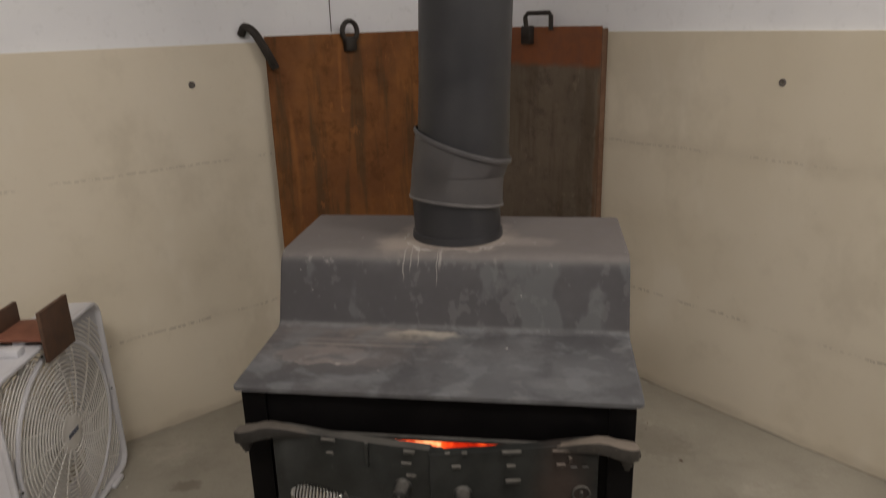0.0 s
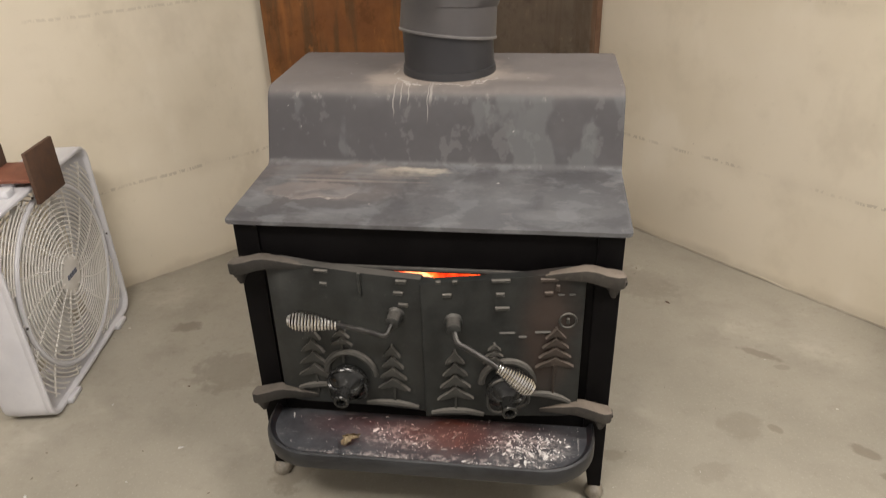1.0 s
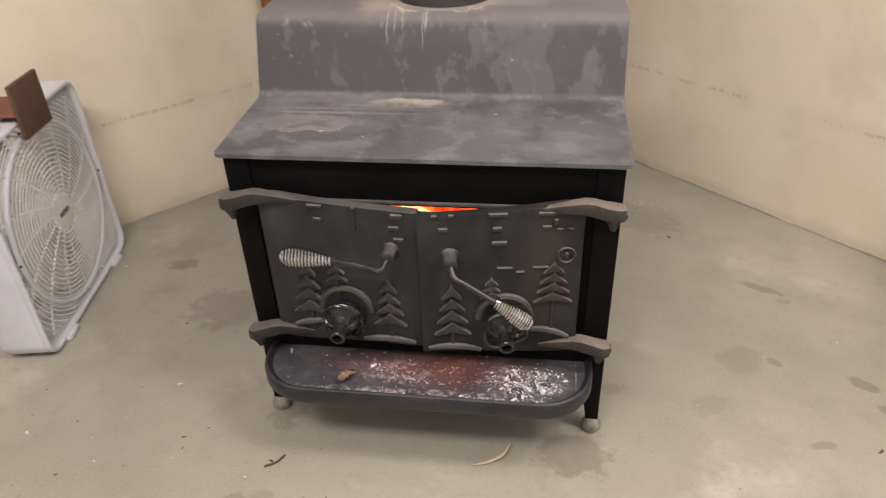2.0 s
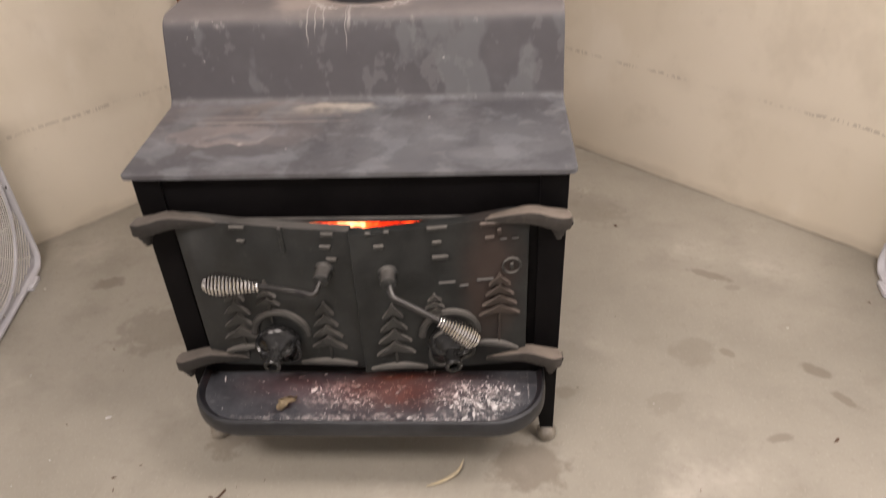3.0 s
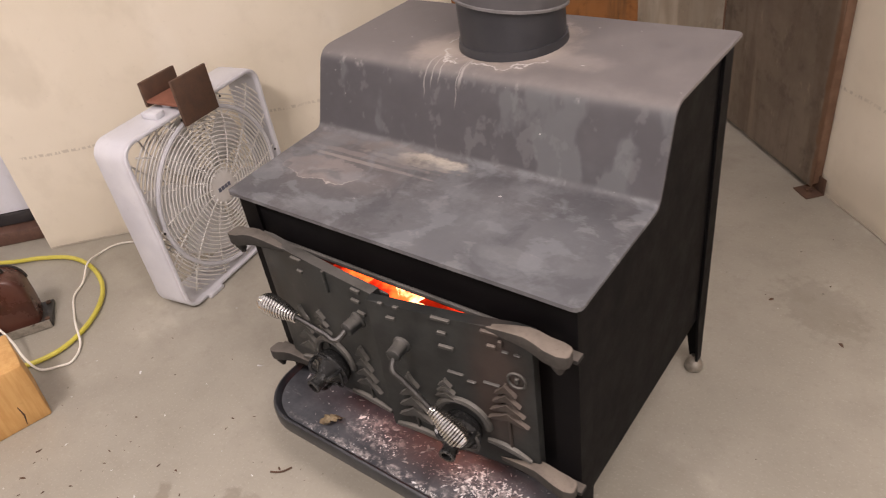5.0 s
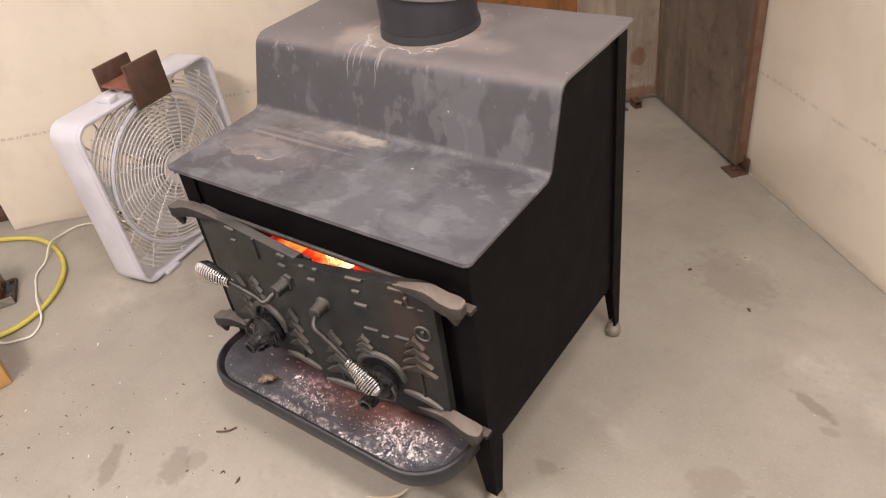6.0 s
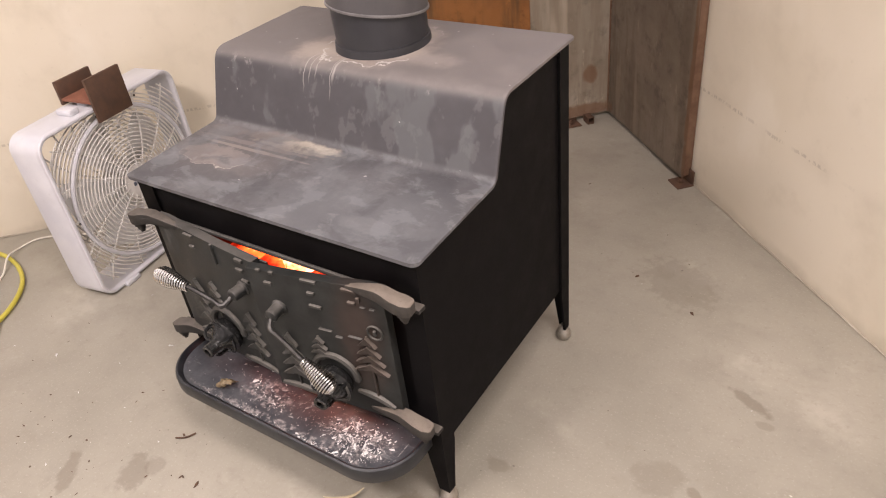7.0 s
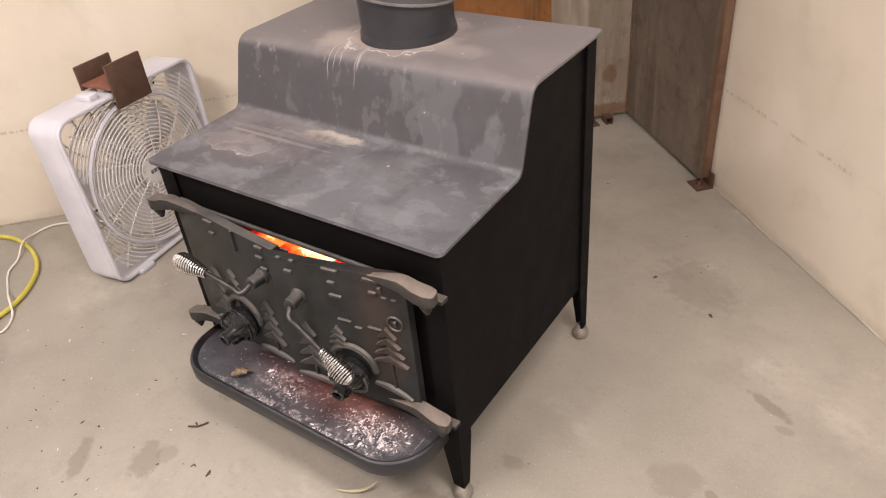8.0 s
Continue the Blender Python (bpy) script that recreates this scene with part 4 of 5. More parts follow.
raised_bars(door_r, 0.192, 0.450, ((-0.033, 0.004, 0.030, 0.003), (0.033, 0.004, 0.030, 0.003), (-0.004, -0.006, 0.016, 0.004)), CAST)
raised_bars(door_r, 0.271, 0.478, ((0.0, 0.0, 0.006, 0.012),), CAST_EDGE)
raised_bars(door_r, 0.266, 0.535, ((-0.010, 0, 0.012, 0.002), (0.010, 0, 0.012, 0.002)), CAST)
ring = tube([Vector((0.271 + 0.0155 * math.cos(a), -0.002, 0.478 + 0.0155 * math.sin(a))) for a in (2 * math.pi * i / 24 for i in range(24))], 0.0024, 6, None, True)
on_door(door_r, None, "round_badge", ring, CAST_EDGE)

for d_ob, m, side in ((door_l, LEFT_DOOR, -1), (door_r, RIGHT_DOOR, 1)):
    for z_in, z_out in ((0.580, 0.566), (0.274, 0.257)):
        on_door(d_ob, m, "hinge_arm", hinge_arm(side, z_in, z_out, 0.066), CAST_ARM if side < 0 else CAST_TAN, "dusty worn cast hinge arm with lit top painted in")
on_door(door_l, LEFT_DOOR, "collar", tube([Vector((0.150 + 0.050 * math.cos(a), -0.002, 0.335 + 0.050 * math.sin(a))) for a in (math.pi * i / 20 for i in range(21))], 0.0075, 8), CAST_EDGE)
on_door(door_r, RIGHT_DOOR, "collar", tube([Vector((0.160 + 0.050 * math.cos(a), -0.002, 0.338 + 0.050 * math.sin(a))) for a in (math.pi * i / 20 for i in range(21))], 0.0075, 8), CAST_EDGE)


def cap_mesh(u, z):
    k = 0.86
    cap = lathe((u, -0.010, z - 0.004), (0.04, -1, -0.10), [(d, r * k) for d, r in ((-0.012, 0.040), (-0.002, 0.046), (0.008, 0.048), (0.012, 0.045), (0.017, 0.040), (0.020, 0.031), (0.026, 0.026), (0.032, 0.0185), (0.048, 0.0160), (0.060, 0.0180), (0.062, 0.0165), (0.062, 0.0110), (0.046, 0.0100), (0.046, 0.0005))], 28)
    for a in (25, 145, 265):
        ca, sa = k * math.cos(radians(a)), k * math.sin(radians(a))
        tube(smooth_path([(u + 0.014 * ca, -0.046, z - 0.008 + 0.014 * sa), (u + 0.030 * ca, -0.050, z - 0.008 + 0.030 * sa), (u + 0.043 * ca, -0.040, z - 0.006 + 0.043 * sa), (u + 0.044 * ca, -0.020, z - 0.004 + 0.044 * sa)], 4), 0.0042, 6, cap)
    return cap


def cap_lip(u, z):
    """The scalloped lip round a draft cap."""
    pts = []
    for i in range(48):
        a = 2 * math.pi * i / 48
        r = 0.039 + 0.004 * math.cos(3 * a + 0.6)
        pts.append(Vector((u + r * math.cos(a), -0.026 - 0.003 * math.cos(3 * a + 0.6), z - 0.007 + r * math.sin(a))))
    return tube(pts, 0.0028, 6, None, True)


for d_ob, u, z, mt in ((door_l, 0.146, 0.325, CAP), (door_r, 0.158, 0.330, CAST_EDGE)):
    cap = on_door(d_ob, None, "draft_cap", cap_mesh(u, z), CAP, "dark iron draft cap")
    on_door(cap, None, "cap_lip", cap_lip(u, z), mt)


def latch_on(door_ob, m, knob, elbow, inner, outer):
    inv = m.inverted()
    k, e, i, o = (inv @ Vector(p) for p in (knob, elbow, inner, outer))
    on_door(door_ob, m, "latch_boss", lathe((k.x, 0.002, k.z), (0, -1, 0), [(0, 0.0175), (0.004, 0.0175), (0.007, 0.0140), (0.024, 0.0132), (0.028, 0.0140), (0.033, 0.0128), (0.036, 0.007)], 16), CAST)
    rod = on_door(door_ob, m, "latch_rod", tube(smooth_path([(k.x, -0.025, k.z), (e.x, e.y, e.z), e.lerp(i, 0.3), i, i.lerp(o, 0.9)], 6), 0.0056, 8), ROD)
    on_door(rod, m, "spring_grip", spring_grip(i, o), CHROME, "chrome coiled spring handle")
    on_door(rod, m, "coil_gap_dark", coil_gap_dark(i, o), IRON_BLACK)


latch_on(door_l, LEFT_DOOR, (-0.052, -0.052, 0.482), (-0.062, -0.080, 0.470), (-0.150, -0.084, 0.490), (-0.238, -0.086, 0.498))
latch_on(door_r, RIGHT_DOOR, (0.062, -0.055, 0.482), (0.072, -0.084, 0.466), (0.146, -0.088, 0.418), (0.209, -0.092, 0.376))

# hinge lugs welded to the body
for sx in (-1, 1):
    for z in (0.563, 0.255):
        part("hinge_lug", box((min(sx * 0.340, sx * 0.372), -0.004, z - 0.012), (max(sx * 0.340, sx * 0.372), 0.0155, z - 0.003), 0.0015), CAST_ARM, stove)


# ash fender
def fender_outline(inset, n=10):
    hx, y0, yf, r = 0.338 - inset, 0.015, -0.130 + inset, 0.105 - inset * 0.6
    pts = [(-hx, y0)]
    for k in range(n + 1):
        a = radians(180 + 90 * k / n)
        pts.append((-hx + r + r * math.cos(a), yf + r + r * math.sin(a)))
    for k in range(1, 8):
        t = k / 8
        pts.append((-hx + r + (2 * hx - 2 * r) * t, yf))
    for k in range(n + 1):
        a = radians(270 + 90 * k / n)
        pts.append((hx - r + r * math.cos(a), yf + r + r * math.sin(a)))
    return pts + [(hx, y0)]


fender_bm = loft([[Vector((x, y, z)) for x, y in fender_outline(i)] for i, z in ((0.004, 0.192), (0.004, 0.199))])
part("ash_fender", fender_bm, TRAY, stove, "dusty dark ash fender")
rim_bm = loft([[Vector((x, y, z)) for x, y in fender_outline(i)] for i, z in ((0.014, 0.170), (0.003, 0.172), (0.0, 0.178), (0.0, 0.202), (0.002, 0.208), (0.006, 0.210), (0.010, 0.208), (0.015, 0.1995))], None, (False, False), False)
part("fender_rim", rim_bm, RIM_PAINT, stove)

# stovepipe
pipe = thing("stovepipe", "dark grey sheet-metal stovepipe with an adjustable elbow", "stovepipe")


def pipe_ring(cx, cy, z, r, tilt, turn=0.0, n=40):
    """A ring tilted about y so that its left side stands higher by tilt metres per metre."""
    return [Vector((cx + r * math.cos(a), cy + r * math.sin(a), z - tilt * r * math.cos(a) - turn * r * math.sin(a))) for a in (2 * math.pi * i / n for i in range(n))]


PX, PY = 0.0, 0.462
part("collar", loft([pipe_ring(PX, PY, 0.8195, 0.104, 0), pipe_ring(PX, PY, 0.835, 0.1025, 0), pipe_ring(PX, PY, 0.836, 0.099, 0), pipe_ring(-0.002, PY, 0.908, 0.100, 0.10, 0.12)], None, (False, False)), PIPE_DARK, pipe, "black collar pipe")
part("rim", loft([pipe_ring(-0.002, PY, 0.899, 0.1035, 0.10, 0.12), pipe_ring(-0.002, PY, 0.900, 0.1075, 0.10, 0.12), pipe_ring(-0.002, PY, 0.904, 0.1075, 0.10, 0.12), pipe_ring(-0.002, PY, 0.906, 0.1050, 0.10, 0.12)], None, (False, False)), PIPE_RIM, pipe)
part("elbow", loft([pipe_ring(-0.002, PY, 0.905, 0.1055, 0.10, 0.12), pipe_ring(0.002, PY, 0.960, 0.1040, 0.02, 0.10), pipe_ring(0.003, PY, 0.962, 0.1055, 0.02, 0.10), pipe_ring(0.0145, PY, 1.028, 0.1040, 0.34)], None, (False, False)), PIPE, pipe, "grey adjustable elbow")
part("rim", loft([pipe_ring(0.014, PY, 1.022, 0.1045, 0.34), pipe_ring(0.0145, PY, 1.025, 0.1085, 0.34), pipe_ring(0.0155, PY, 1.032, 0.1085, 0.34), pipe_ring(0.016, PY, 1.035, 0.1045, 0.34)], None, (False, False)), PIPE, pipe)
part("pipe_section", loft([pipe_ring(0.017, PY, 1.03, 0.1010, 0.34), pipe_ring(0.021, PY, 1.16, 0.0995, 0.05), pipe_ring(0.027, PY, 1.35, 0.0995, 0), pipe_ring(0.040, PY, 2.0, 0.0995, 0), pipe_ring(0.045, PY, CEILING + 0.01, 0.0995, 0)], None, (False, False)), PIPE_DARK, pipe, "dark straight pipe to the ceiling")

# ---- ash and litter ----


def flakes(count, place, size, seed):
    bm = bmesh.new()
    r = random.Random(seed)
    for _ in range(count):
        x, y, z = place(r)
        s = size * (0.28 + 1.3 * r.random() ** 2.2) * (2.3 if r.random() < 0.09 else 1.0)
        a = r.uniform(0, 6.28)
        h = s * r.uniform(0.2, 0.55)
        base = []
        for k in range(5):
            b = a + 2 * math.pi * k / 5
            q = s * r.uniform(0.35, 1.25)
            along, side = 1.5 * q * math.cos(b - a), 0.62 * q * math.sin(b - a)
            base.append(bm.verts.new((x + along * math.cos(a) - side * math.sin(a), y + along * math.sin(a) + side * math.cos(a), z)))
        tip = [bm.verts.new((v.co.x * 0.6 + x * 0.4, v.co.y * 0.6 + y * 0.4, z + h * r.uniform(0.6, 1.0))) for v in base]
        for k in range(5):
            bm.faces.new((base[k], base[(k + 1) % 5], tip[(k + 1) % 5], tip[k]))
        bm.faces.new(tip)
    return bm


def in_fender(r):
    """Ash lies thickest below the draft caps and in a line along the rim."""
    k = r.random()
    if k < 0.62:
        cx, cy, sd = r.choice(((0.185, -0.040, 0.016), (0.225, -0.055, 0.020), (0.250, -0.078, 0.012), (0.200, -0.075, 0.014), (0.240, -0.035, 0.010), (0.155, -0.060, 0.014)))
        x, y = r.gauss(cx, sd * 1.25), r.gauss(cy, sd)
    elif k < 0.75:
        cx, cy, sd = r.choice(((-0.085, -0.040, 0.016), (-0.045, -0.055, 0.018), (-0.010, -0.070, 0.012)))
        x, y = r.gauss(cx, sd), r.gauss(cy, sd * 0.8)
    elif k < 0.92:
        x, y = r.choice((r.uniform(-0.24, 0.27), r.gauss(0.16, 0.05))), -0.110 + r.gauss(0, 0.003)
    else:
        x, y = r.uniform(-0.30, 0.30), r.uniform(-0.115, 0.0)
    return max(-0.305, min(0.305, x)), max(-0.112 + max(0.0, abs(x) - 0.23) * 0.6, min(0.012, y)), 0.1995


ob = part("ash_flakes", flakes(640, in_fender, 0.0020, 3), ASH, None, "", 0)
tagged(ob, "pale ash flakes scattered on the fender", "ash", "", "stuff")


def dust_place(r):
    k = r.random()
    x, y = (r.gauss(0.10, 0.13), r.gauss(-0.050, 0.03)) if k < 0.8 else (r.uniform(-0.3, 0.3), r.uniform(-0.115, 0.0))
    return max(-0.305, min(0.305, x)), max(-0.112 + max(0.0, abs(x) - 0.23) * 0.6, min(0.012, y)), 0.1995


ob = part("ash_dust", flakes(620, dust_place, 0.0016, 5), ASH_GREY, None, "", 0)
tagged(ob, "fine grey ash dust on the fender", "ash", "", "stuff")
for x, y, s in ((0.270, -0.034, 0.013), (0.246, -0.068, 0.010), (0.05, -0.110, 0.006), (-0.21, -0.030, 0.006)):
    ob = part("ash_chunk", flakes(1, lambda r, x=x, y=y: (x, y, 0.1995), s, int(s * 5000) + 1), ASH, None, "", 0)
    tagged(ob, "white chunk of burnt ash on the fender", "ash", "ash chunks")

# curled leaf on the fender
leaf_bm = bmesh.new()
cols = []
for j in range(13):
    t = j / 12
    w = 0.0135 * math.sin(math.pi * (0.06 + 0.88 * t)) * (1 + 0.45 * math.sin(17 * t))
    row = []
    for k in range(7):
        q = k / 3 - 1
        p = Vector((-0.158 + 0.020 * t + w * q, -0.092 + 0.033 * t - 0.006 * q * q, 0.203 + 0.009 * q * q + 0.007 * math.sin(3.2 * t)))
        crumple = Vector((noise.noise(p * 110), noise.noise(p * 110 + Vector((5, 0, 0))), 1.1 * abs(noise.noise(p * 130 + Vector((0, 8, 0)))))) * 0.006
        row.append(leaf_bm.verts.new(p + crumple))
    cols.append(row)
for j in range(12):
    for k in range(6):
        leaf_bm.faces.new((cols[j][k], cols[j][k + 1], cols[j + 1][k + 1], cols[j + 1][k]))
tagged(part("leaf", leaf_bm, LEAF, None, "", 20), "curled dry tan leaf on the ash fender", "leaf")

# straw and twigs on the floor
husk = tube(smooth_path([(0.105, -0.108, 0.004), (0.135, -0.098, 0.006), (0.165, -0.078, 0.010), (0.178, -0.050, 0.014)], 6), [0.0008 + 0.0030 * math.sin(math.pi * min(0.97, max(0.03, i / 18))) for i in range(19)], 6)
tagged(part("husk", husk, STRAW), "pale dry husk lying on the floor", "debris", "floor debris")
for pts, r in (([(-0.335, -0.155, 0.003), (-0.312, -0.142, 0.004), (-0.300, -0.120, 0.003)], 0.0022),):
    tagged(part("twig", tube(smooth_path(pts, 5), r, 6), RUST_DARK), "thin dark twig on the floor", "debris", "floor debris")


def crumbs(r):
    while True:
        x, y = r.uniform(-1.6, 1.3), r.uniform(-0.9, 1.5)
        if abs(x) > 0.42 or y < -0.16 or y > 0.65:
            if 0.6820 * x + 0.7314 * y < 1.28 and -0.7314 * x + 0.6820 * y < 1.26:
                return x, y, 0.0005


tagged(part("floor_crumbs", flakes(110, crumbs, 0.0028, 11), RUST_DARK, None, "", 0), "dark crumbs of bark scattered on the floor", "debris", "", "stuff")


def near_crumbs(r):
    """Litter thickest where wood is carried to the stove."""
    x = r.uniform(-1.0, -0.15)
    return x, -0.20 + 0.25 * x + r.gauss(0.0, 0.14), 0.0005


tagged(part("bark_litter", flakes(90, near_crumbs, 0.0030, 21), RUST_DARK, None, "", 0), "dark bark litter on the floor before the stove", "debris", "", "stuff")
tagged(part("pale_litter", flakes(26, near_crumbs, 0.0026, 23), ASH, None, "", 0), "pale wood and ash chips before the stove", "debris", "", "stuff")
tagged(part("floor_chips", flakes(24, crumbs, 0.0022, 12), ASH, None, "", 0), "pale chips scattered on the floor", "debris", "", "stuff")

# ---- box fans ----
FAN_W, FAN_H, FAN_D = 0.277, 0.276, 0.122  # half width, half height, depth


def fan_frame():
    """The square hollow casing with rounded corners; its front edge is at y=0."""
    outer = lambda g: rounded(FAN_W - g, FAN_H - g, max(0.050 - g, 0.02), 8, 0, FAN_H)
    rows = [(0.016, 0.012), (0.013, 0.003), (0.010, 0.0), (0.004, 0.0), (0.001, 0.003), (0.0, 0.010), (0.0012, 0.0125), (0.0012, 0.0145), (0.0, 0.017), (0.0, 0.115), (0.003, FAN_D), (0.018, FAN_D), (0.020, 0.112), (0.016, 0.012)]
    return loft([[Vector((x, y, z)) for x, z in outer(g)] for g, y in rows], None, (False, False))


def fan_grille(y, bow, rings, wire, spokes, twist, corners):
    """Rings and slanting ribs; they thicken towards a flat hub."""
    bm = bmesh.new()
    cz = FAN_H
    for k in range(rings):
        r = 0.058 + (0.229 - 0.058) * k / (rings - 1)
        yy = y - bow * (1 - (r / 0.24) ** 2)
        tube([Vector((r * math.cos(a), yy, cz + r * math.sin(a))) for a in (2 * math.pi * i / 48 for i in range(48))], wire, 5, bm, True)
    for s in range(spokes):
        a0 = 2 * math.pi * (s + 0.3) / spokes
        reach = 0.258 / max(abs(math.cos(a0 + twist)), abs(math.sin(a0 + twist)))
        reach = min(reach, 0.325)
        pts = []
        for i in range(9):
            t = i / 8
            r = 0.045 + (reach - 0.045) * t
            a = a0 + twist * t
            yy = y - bow * max(0, 1 - (r / 0.24) ** 2) + 0.001
            pts.append(Vector((r * math.cos(a), yy, cz + r * math.sin(a))))
        tube(pts, wire * 1.15, 5, bm)
    # corner wires outside the big ring
    for r in (0.251, 0.262, 0.274, 0.288, 0.302, 0.316) if corners else ():
        for q in range(4):
            arc_pts = []
            for i in range(13):
                a = math.pi / 4 + q * math.pi / 2 + (i / 12 - 0.5) * 0.95
                p = Vector((r * math.cos(a), y, cz + r * math.sin(a)))
                if abs(p.x) < 0.258 and abs(p.z - cz) < 0.255:
                    arc_pts.append(p)
            if len(arc_pts) > 2:
                tube(arc_pts, wire, 5, bm)
    return bm


def box_fan(m, label):
    fan = thing("box_fan", label, "fan", m, "box fans")
    part("casing", fan_frame(), PLASTIC, fan, "white plastic casing")
    grille = part("front_grille", fan_grille(0.010, 0.012, 15, 0.0023, 16, 0.30, True), PLASTIC_DUSTY, fan, "white wire-thin plastic grille")
    ring_bm = tube([Vector((0.239 * math.cos(a), 0.010, FAN_H + 0.239 * math.sin(a))) for a in (2 * math.pi * i / 56 for i in range(56))], 0.0070, 8, None, True)
    part("grille_ring", ring_bm, PLASTIC, grille)
    hub = part("hub_disc", lathe((0, 0.004, FAN_H), (0, -1, 0), [(-0.004, 0.054), (0.002, 0.054), (0.004, 0.051), (0.006, 0.040), (0.0065, 0.002)], 32), PLASTIC_DUSTY, grille)
    badge = bmesh.new()
    for k in range(4):
        box((-0.026 + 0.0135 * k, -0.0046, FAN_H - 0.0060), (-0.0165 + 0.0135 * k, -0.0026, FAN_H + 0.0060), 0, None, badge)
    part("badge", badge, LOGO, fan, "dark maker's mark as plain bars")
    part("rear_grille", fan_grille(0.111, -0.004, 14, 0.0026, 24, -0.35, False), PLASTIC_DUSTY, fan, "off-white rear grille")
    part("motor", lathe((0, 0.106, FAN_H), (0, -1, 0), [(0, 0.048), (0.040, 0.046), (0.052, 0.030), (0.060, 0.030)], 24), PLASTIC_DUSTY, fan)
    for k in range(5):
        a0 = 2 * math.pi * k / 5 + math.pi
        rings = []
        for i in range(9):
            t = i / 8
            r = 0.03 + 0.190 * t
            half = 0.32 + 0.16 * math.sin(math.pi * min(1, t * 0.8 + 0.12))
            row = []
            for j in range(9):
                s = j / 4 - 1
                a = a0 + s * half
                row.append(Vector((r * math.cos(a), 0.064 - 0.020 * s + 0.008 * s * s, FAN_H + r * math.sin(a))))
            back = [p + Vector((0, 0.002, 0)) for p in reversed(row)]
            rings.append(row + back)
        part("blade", loft(rings), BLADE, fan)
    part("control_knob", box((-0.124, 0.018, 2 * FAN_H - 0.002), (-0.086, 0.078, 2 * FAN_H + 0.020), 0.008), PLASTIC, fan, "white switch knob")
    part("carry_grip", box((-0.05, 0.040, 2 * FAN_H - 0.002), (0.11, 0.075, 2 * FAN_H + 0.0145), 0.006), PLASTIC, fan)
    for sx in (-1, 1):
        part("foot", box((sx * 0.17 - 0.03, -0.012, -0.004), (sx * 0.17 + 0.03, 0.130, 0.010), 0.004), PLASTIC, fan)
    for x, z in ((-0.252, 0.27), (0.252, 0.27), (-0.06, 0.525), (0.10, 0.525)):
        part("screw", lathe((x, 0.002, z), (0, -1, 0), [(0, 0.0035), (0.0025, 0.0035), (0.003, 0.002)], 10), IRON_BLACK, fan)
    return fan


# the fan's own x runs along its width (from the stove side to the wall) and its front looks along -y
FAN_AT = pose(-1.026, 0.392, 0.004, 0, 0, 99.3) @ pose(0, 0, 0, -0.6, 0, 0)
box_fan(FAN_AT, "white plastic box fan standing beside the concrete wall")
FAN_TWO = pose(1.238, 0.340, 0.004, 0, 0, -98) @ pose(0, 0, 0, -6.0, 0, 0)
box_fan(FAN_TWO, "white plastic box fan standing beside the other wall")

# steel beam offcut straddling the fan
beam = thing("beam_offcut", "short rusty I-beam offcut straddling the top of the fan", "steel offcut", FAN_AT @ pose(0.001, 0.050, 2 * FAN_H + 0.014, 0, 0, -2.3))
part("flange", box((-0.065, -0.072, -0.056), (0.065, -0.062, 0.076), 0.0015), RUST_DARK, beam, "dark rusted flange")
part("flange", box((-0.065, 0.062, -0.012), (0.065, 0.072, 0.060), 0.0015), RUST_DARK, beam, "dark rusted flange")
part("web", box((-0.064, -0.0615, 0.001), (0.064, 0.0615, 0.009), 0.001), RUST_RED, beam, "reddish rusted web")

# ---- clutter past the fan ----
hose = [(-2.10, -0.28, 0.012), (-1.95, -0.12, 0.012), (-1.80, -0.02, 0.012), (-1.725, 0.045, 0.010), (-1.610, 0.100, 0.010), (-1.47, 0.095, 0.010), (-1.335, 0.040, 0.010), (-1.240, -0.060, 0.010), (-1.200, -0.175, 0.010), (-1.229, -0.275, 0.012), (-1.32, -0.36, 0.012), (-1.44, -0.43, 0.012)]
tagged(part("yellow_cord", tube(smooth_path(hose, 8), 0.0075, 10), YELLOW), "thick yellow extension cord looped on the floor", "cord")
cordw = [(-1.30, 0.36, 0.03), (-1.42, 0.315, 0.006), (-1.512, 0.262, 0.005), (-1.552, 0.222, 0.005), (-1.556, 0.165, 0.006), (-1.510, 0.098, 0.024), (-1.455, 0.040, 0.006), (-1.410, -0.020, 0.005), (-1.320, -0.072, 0.005), (-1.240, -0.105, 0.024), (-1.170, -0.140, 0.006), (-1.128, -0.190, 0.005), (-1.145, -0.225, 0.005), (-1.178, -0.262, 0.010), (-1.245, -0.265, 0.026), (-1.30, -0.258, 0.06), (-1.37, -0.26, 0.085), (-1.45, -0.27, 0.05), (-1.55, -0.29, 0.006)]
tagged(part("white_cord", tube(smooth_path(cordw, 8), 0.0034, 8), WHITE_CORD), "thin white power cord lying over the yellow cord", "cord")

block = thing("wood_block", "rough orange-tan pine block standing on the floor", "wood block", pose(-0.992, -0.330, 0, 0, 0, -13.8))
blk = box((-0.17, -0.28, 0.0), (0.0, 0.0, 0.178), 0.005)
bmesh.ops.subdivide_edges(blk, edges=blk.edges[:], cuts=3, use_grid_fill=True)
for v in blk.verts:
    v.co += Vector((noise.noise(v.co * 12), noise.noise(v.co * 12 + Vector((4, 0, 0))), 0)) * 0.003
part("timber", blk, WOOD, block)
for y, z0, z1 in ((-0.13, 0.02, 0.12), (-0.06, 0.01, 0.07)):
    part("crack", tube([(0.0, y, z0), (0.0005, y + 0.006, (z0 + z1) / 2), (0.0, y + 0.002, z1)], [0.001, 0.0022, 0.001], 6), RUST_DARK, block)

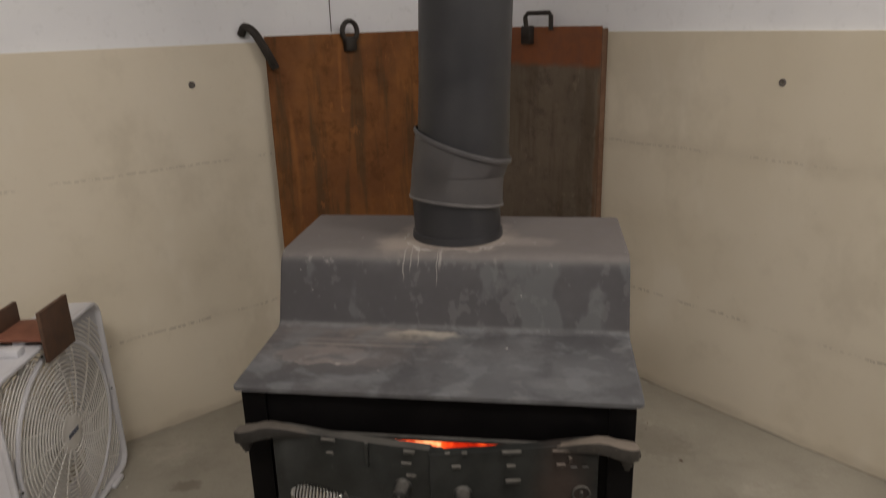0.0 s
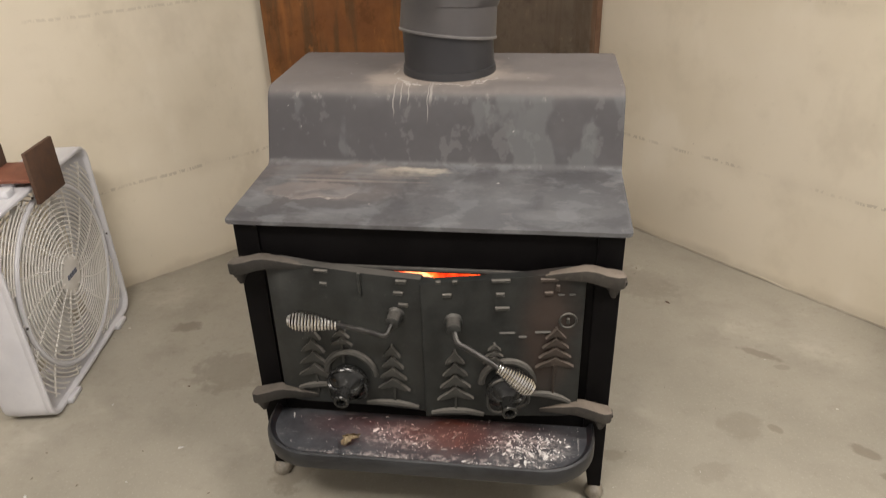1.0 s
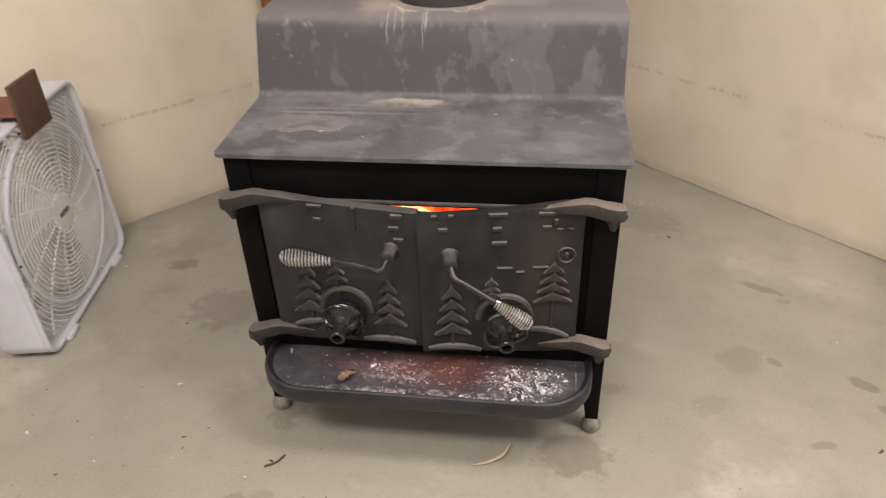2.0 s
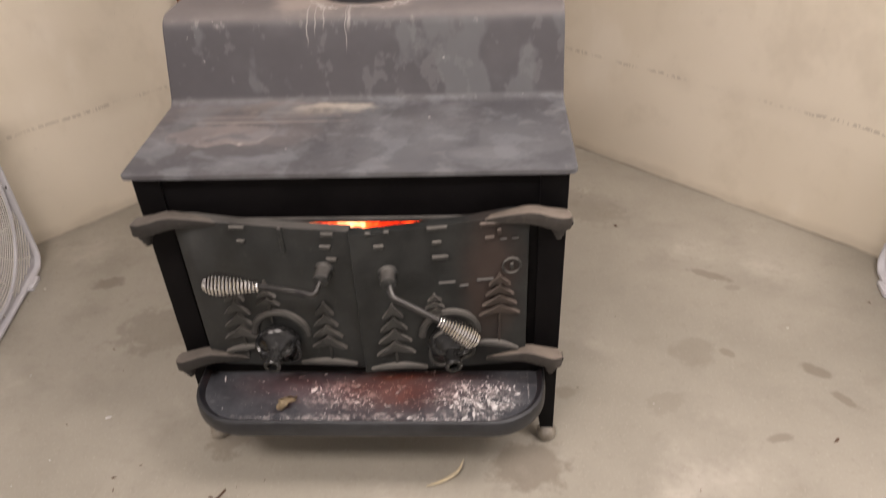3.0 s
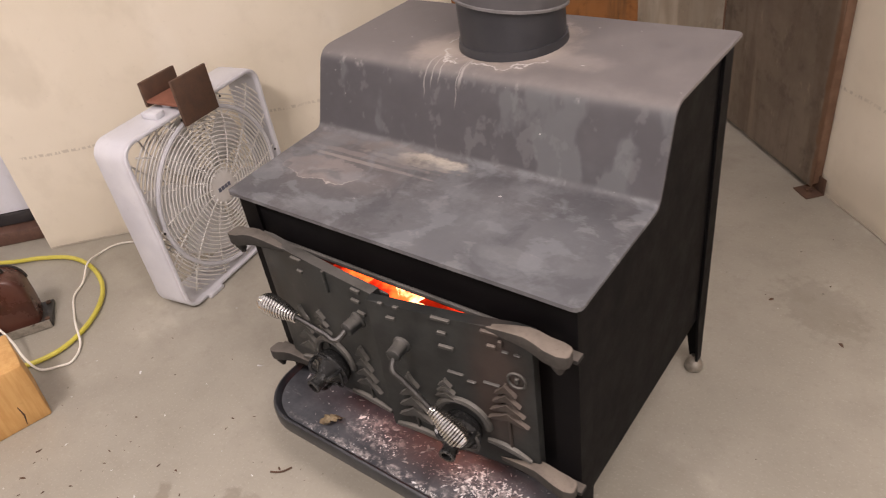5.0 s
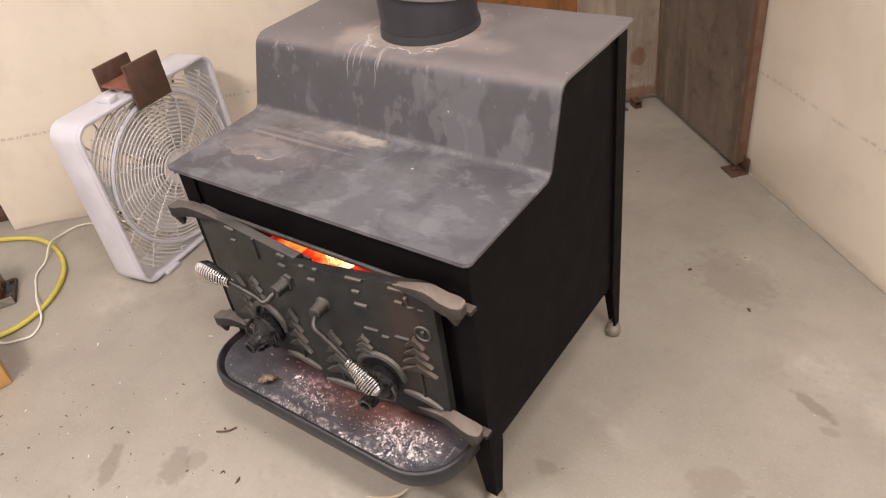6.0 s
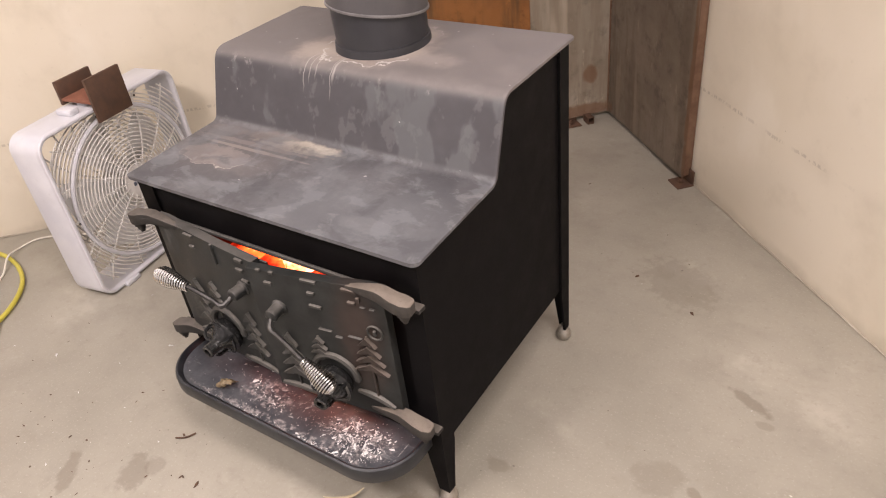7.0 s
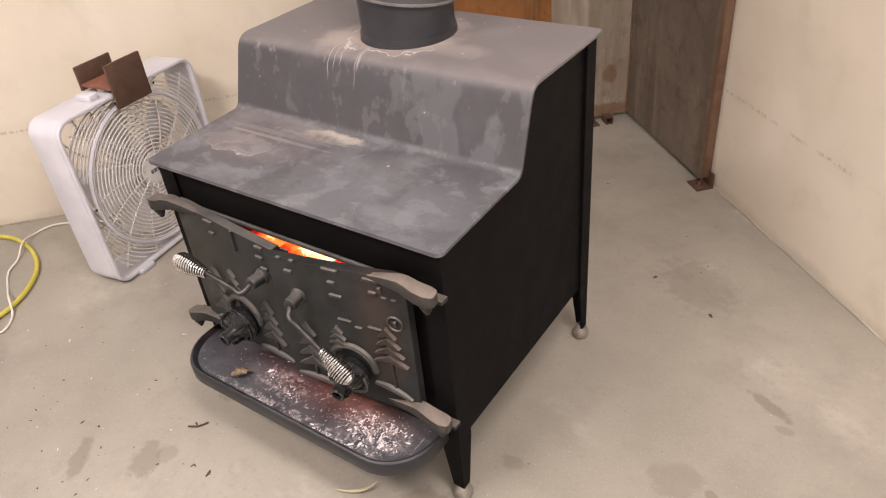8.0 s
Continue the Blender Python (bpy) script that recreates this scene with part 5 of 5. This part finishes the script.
machine = thing("old_motor", "small red-brown enamelled motor bolted to a grey base plate", "machine", pose(-1.441, -0.175, 0, 0, 0, -121))
part("base_plate", box((-0.092, -0.062, 0.0), (0.16, 0.066, 0.018), 0.004), ROD, machine, "worn grey base plate")
part("plate_edge", box((-0.088, 0.0665, 0.002), (0.155, 0.072, 0.030), 0.002), NICKEL, machine, "pale scuffed front edge")
shell = []
for y, g in ((-0.050, 0.010), (-0.046, 0.003), (-0.038, 0.0), (0.034, 0.0), (0.044, 0.004), (0.050, 0.013)):
    half, rise, top = 0.062 - g, 0.135, 0.060 - g
    ring = [Vector((-half, y, 0.0185)), Vector((-half * 1.02, y, 0.08)), Vector((-half, y, rise))]
    ring += [Vector((half * math.cos(a), y, rise + top * math.sin(a))) for a in (math.pi * (1 - k / 12) for k in range(1, 12))]
    ring += [Vector((half, y, rise)), Vector((half * 1.02, y, 0.08)), Vector((half, y, 0.0185))]
    shell.append(ring)
part("housing", loft(shell), plain("old_brown_enamel", (0.062, 0.022, 0.015), (0.105, 0.042, 0.028), 14, 0.3, 0.1, 0.3), machine, "chipped red-brown housing")
part("rim_band", tube([(0.0625 * math.cos(a), -0.036, 0.135 + 0.0605 * math.sin(a)) for a in (math.pi * k / 16 for k in range(17))], 0.005, 6), IRON_BLACK, machine)
part("grey_drum", lathe((0.064, 0.0, 0.085), (1, 0, 0), [(0, 0.030), (0.012, 0.044), (0.070, 0.044), (0.074, 0.036), (0.080, 0.012), (0.11, 0.011)], 20), ROD, machine, "grey end bell")
part("carry_handle", tube(smooth_path([(0.050, 0.0, 0.165), (0.055, 0.0, 0.215), (0.020, 0.0, 0.235), (-0.015, 0.0, 0.205), (-0.02, 0.0, 0.188)], 6), 0.006, 8), IRON_BLACK, machine)
for x, y in ((-0.078, 0.045), (-0.078, -0.045), (0.145, 0.045)):
    part("bolt", lathe((x, y, 0.0175), (0, 0, 1), [(0, 0.008), (0.006, 0.008), (0.008, 0.004)], 6), RUST_DARK, machine)
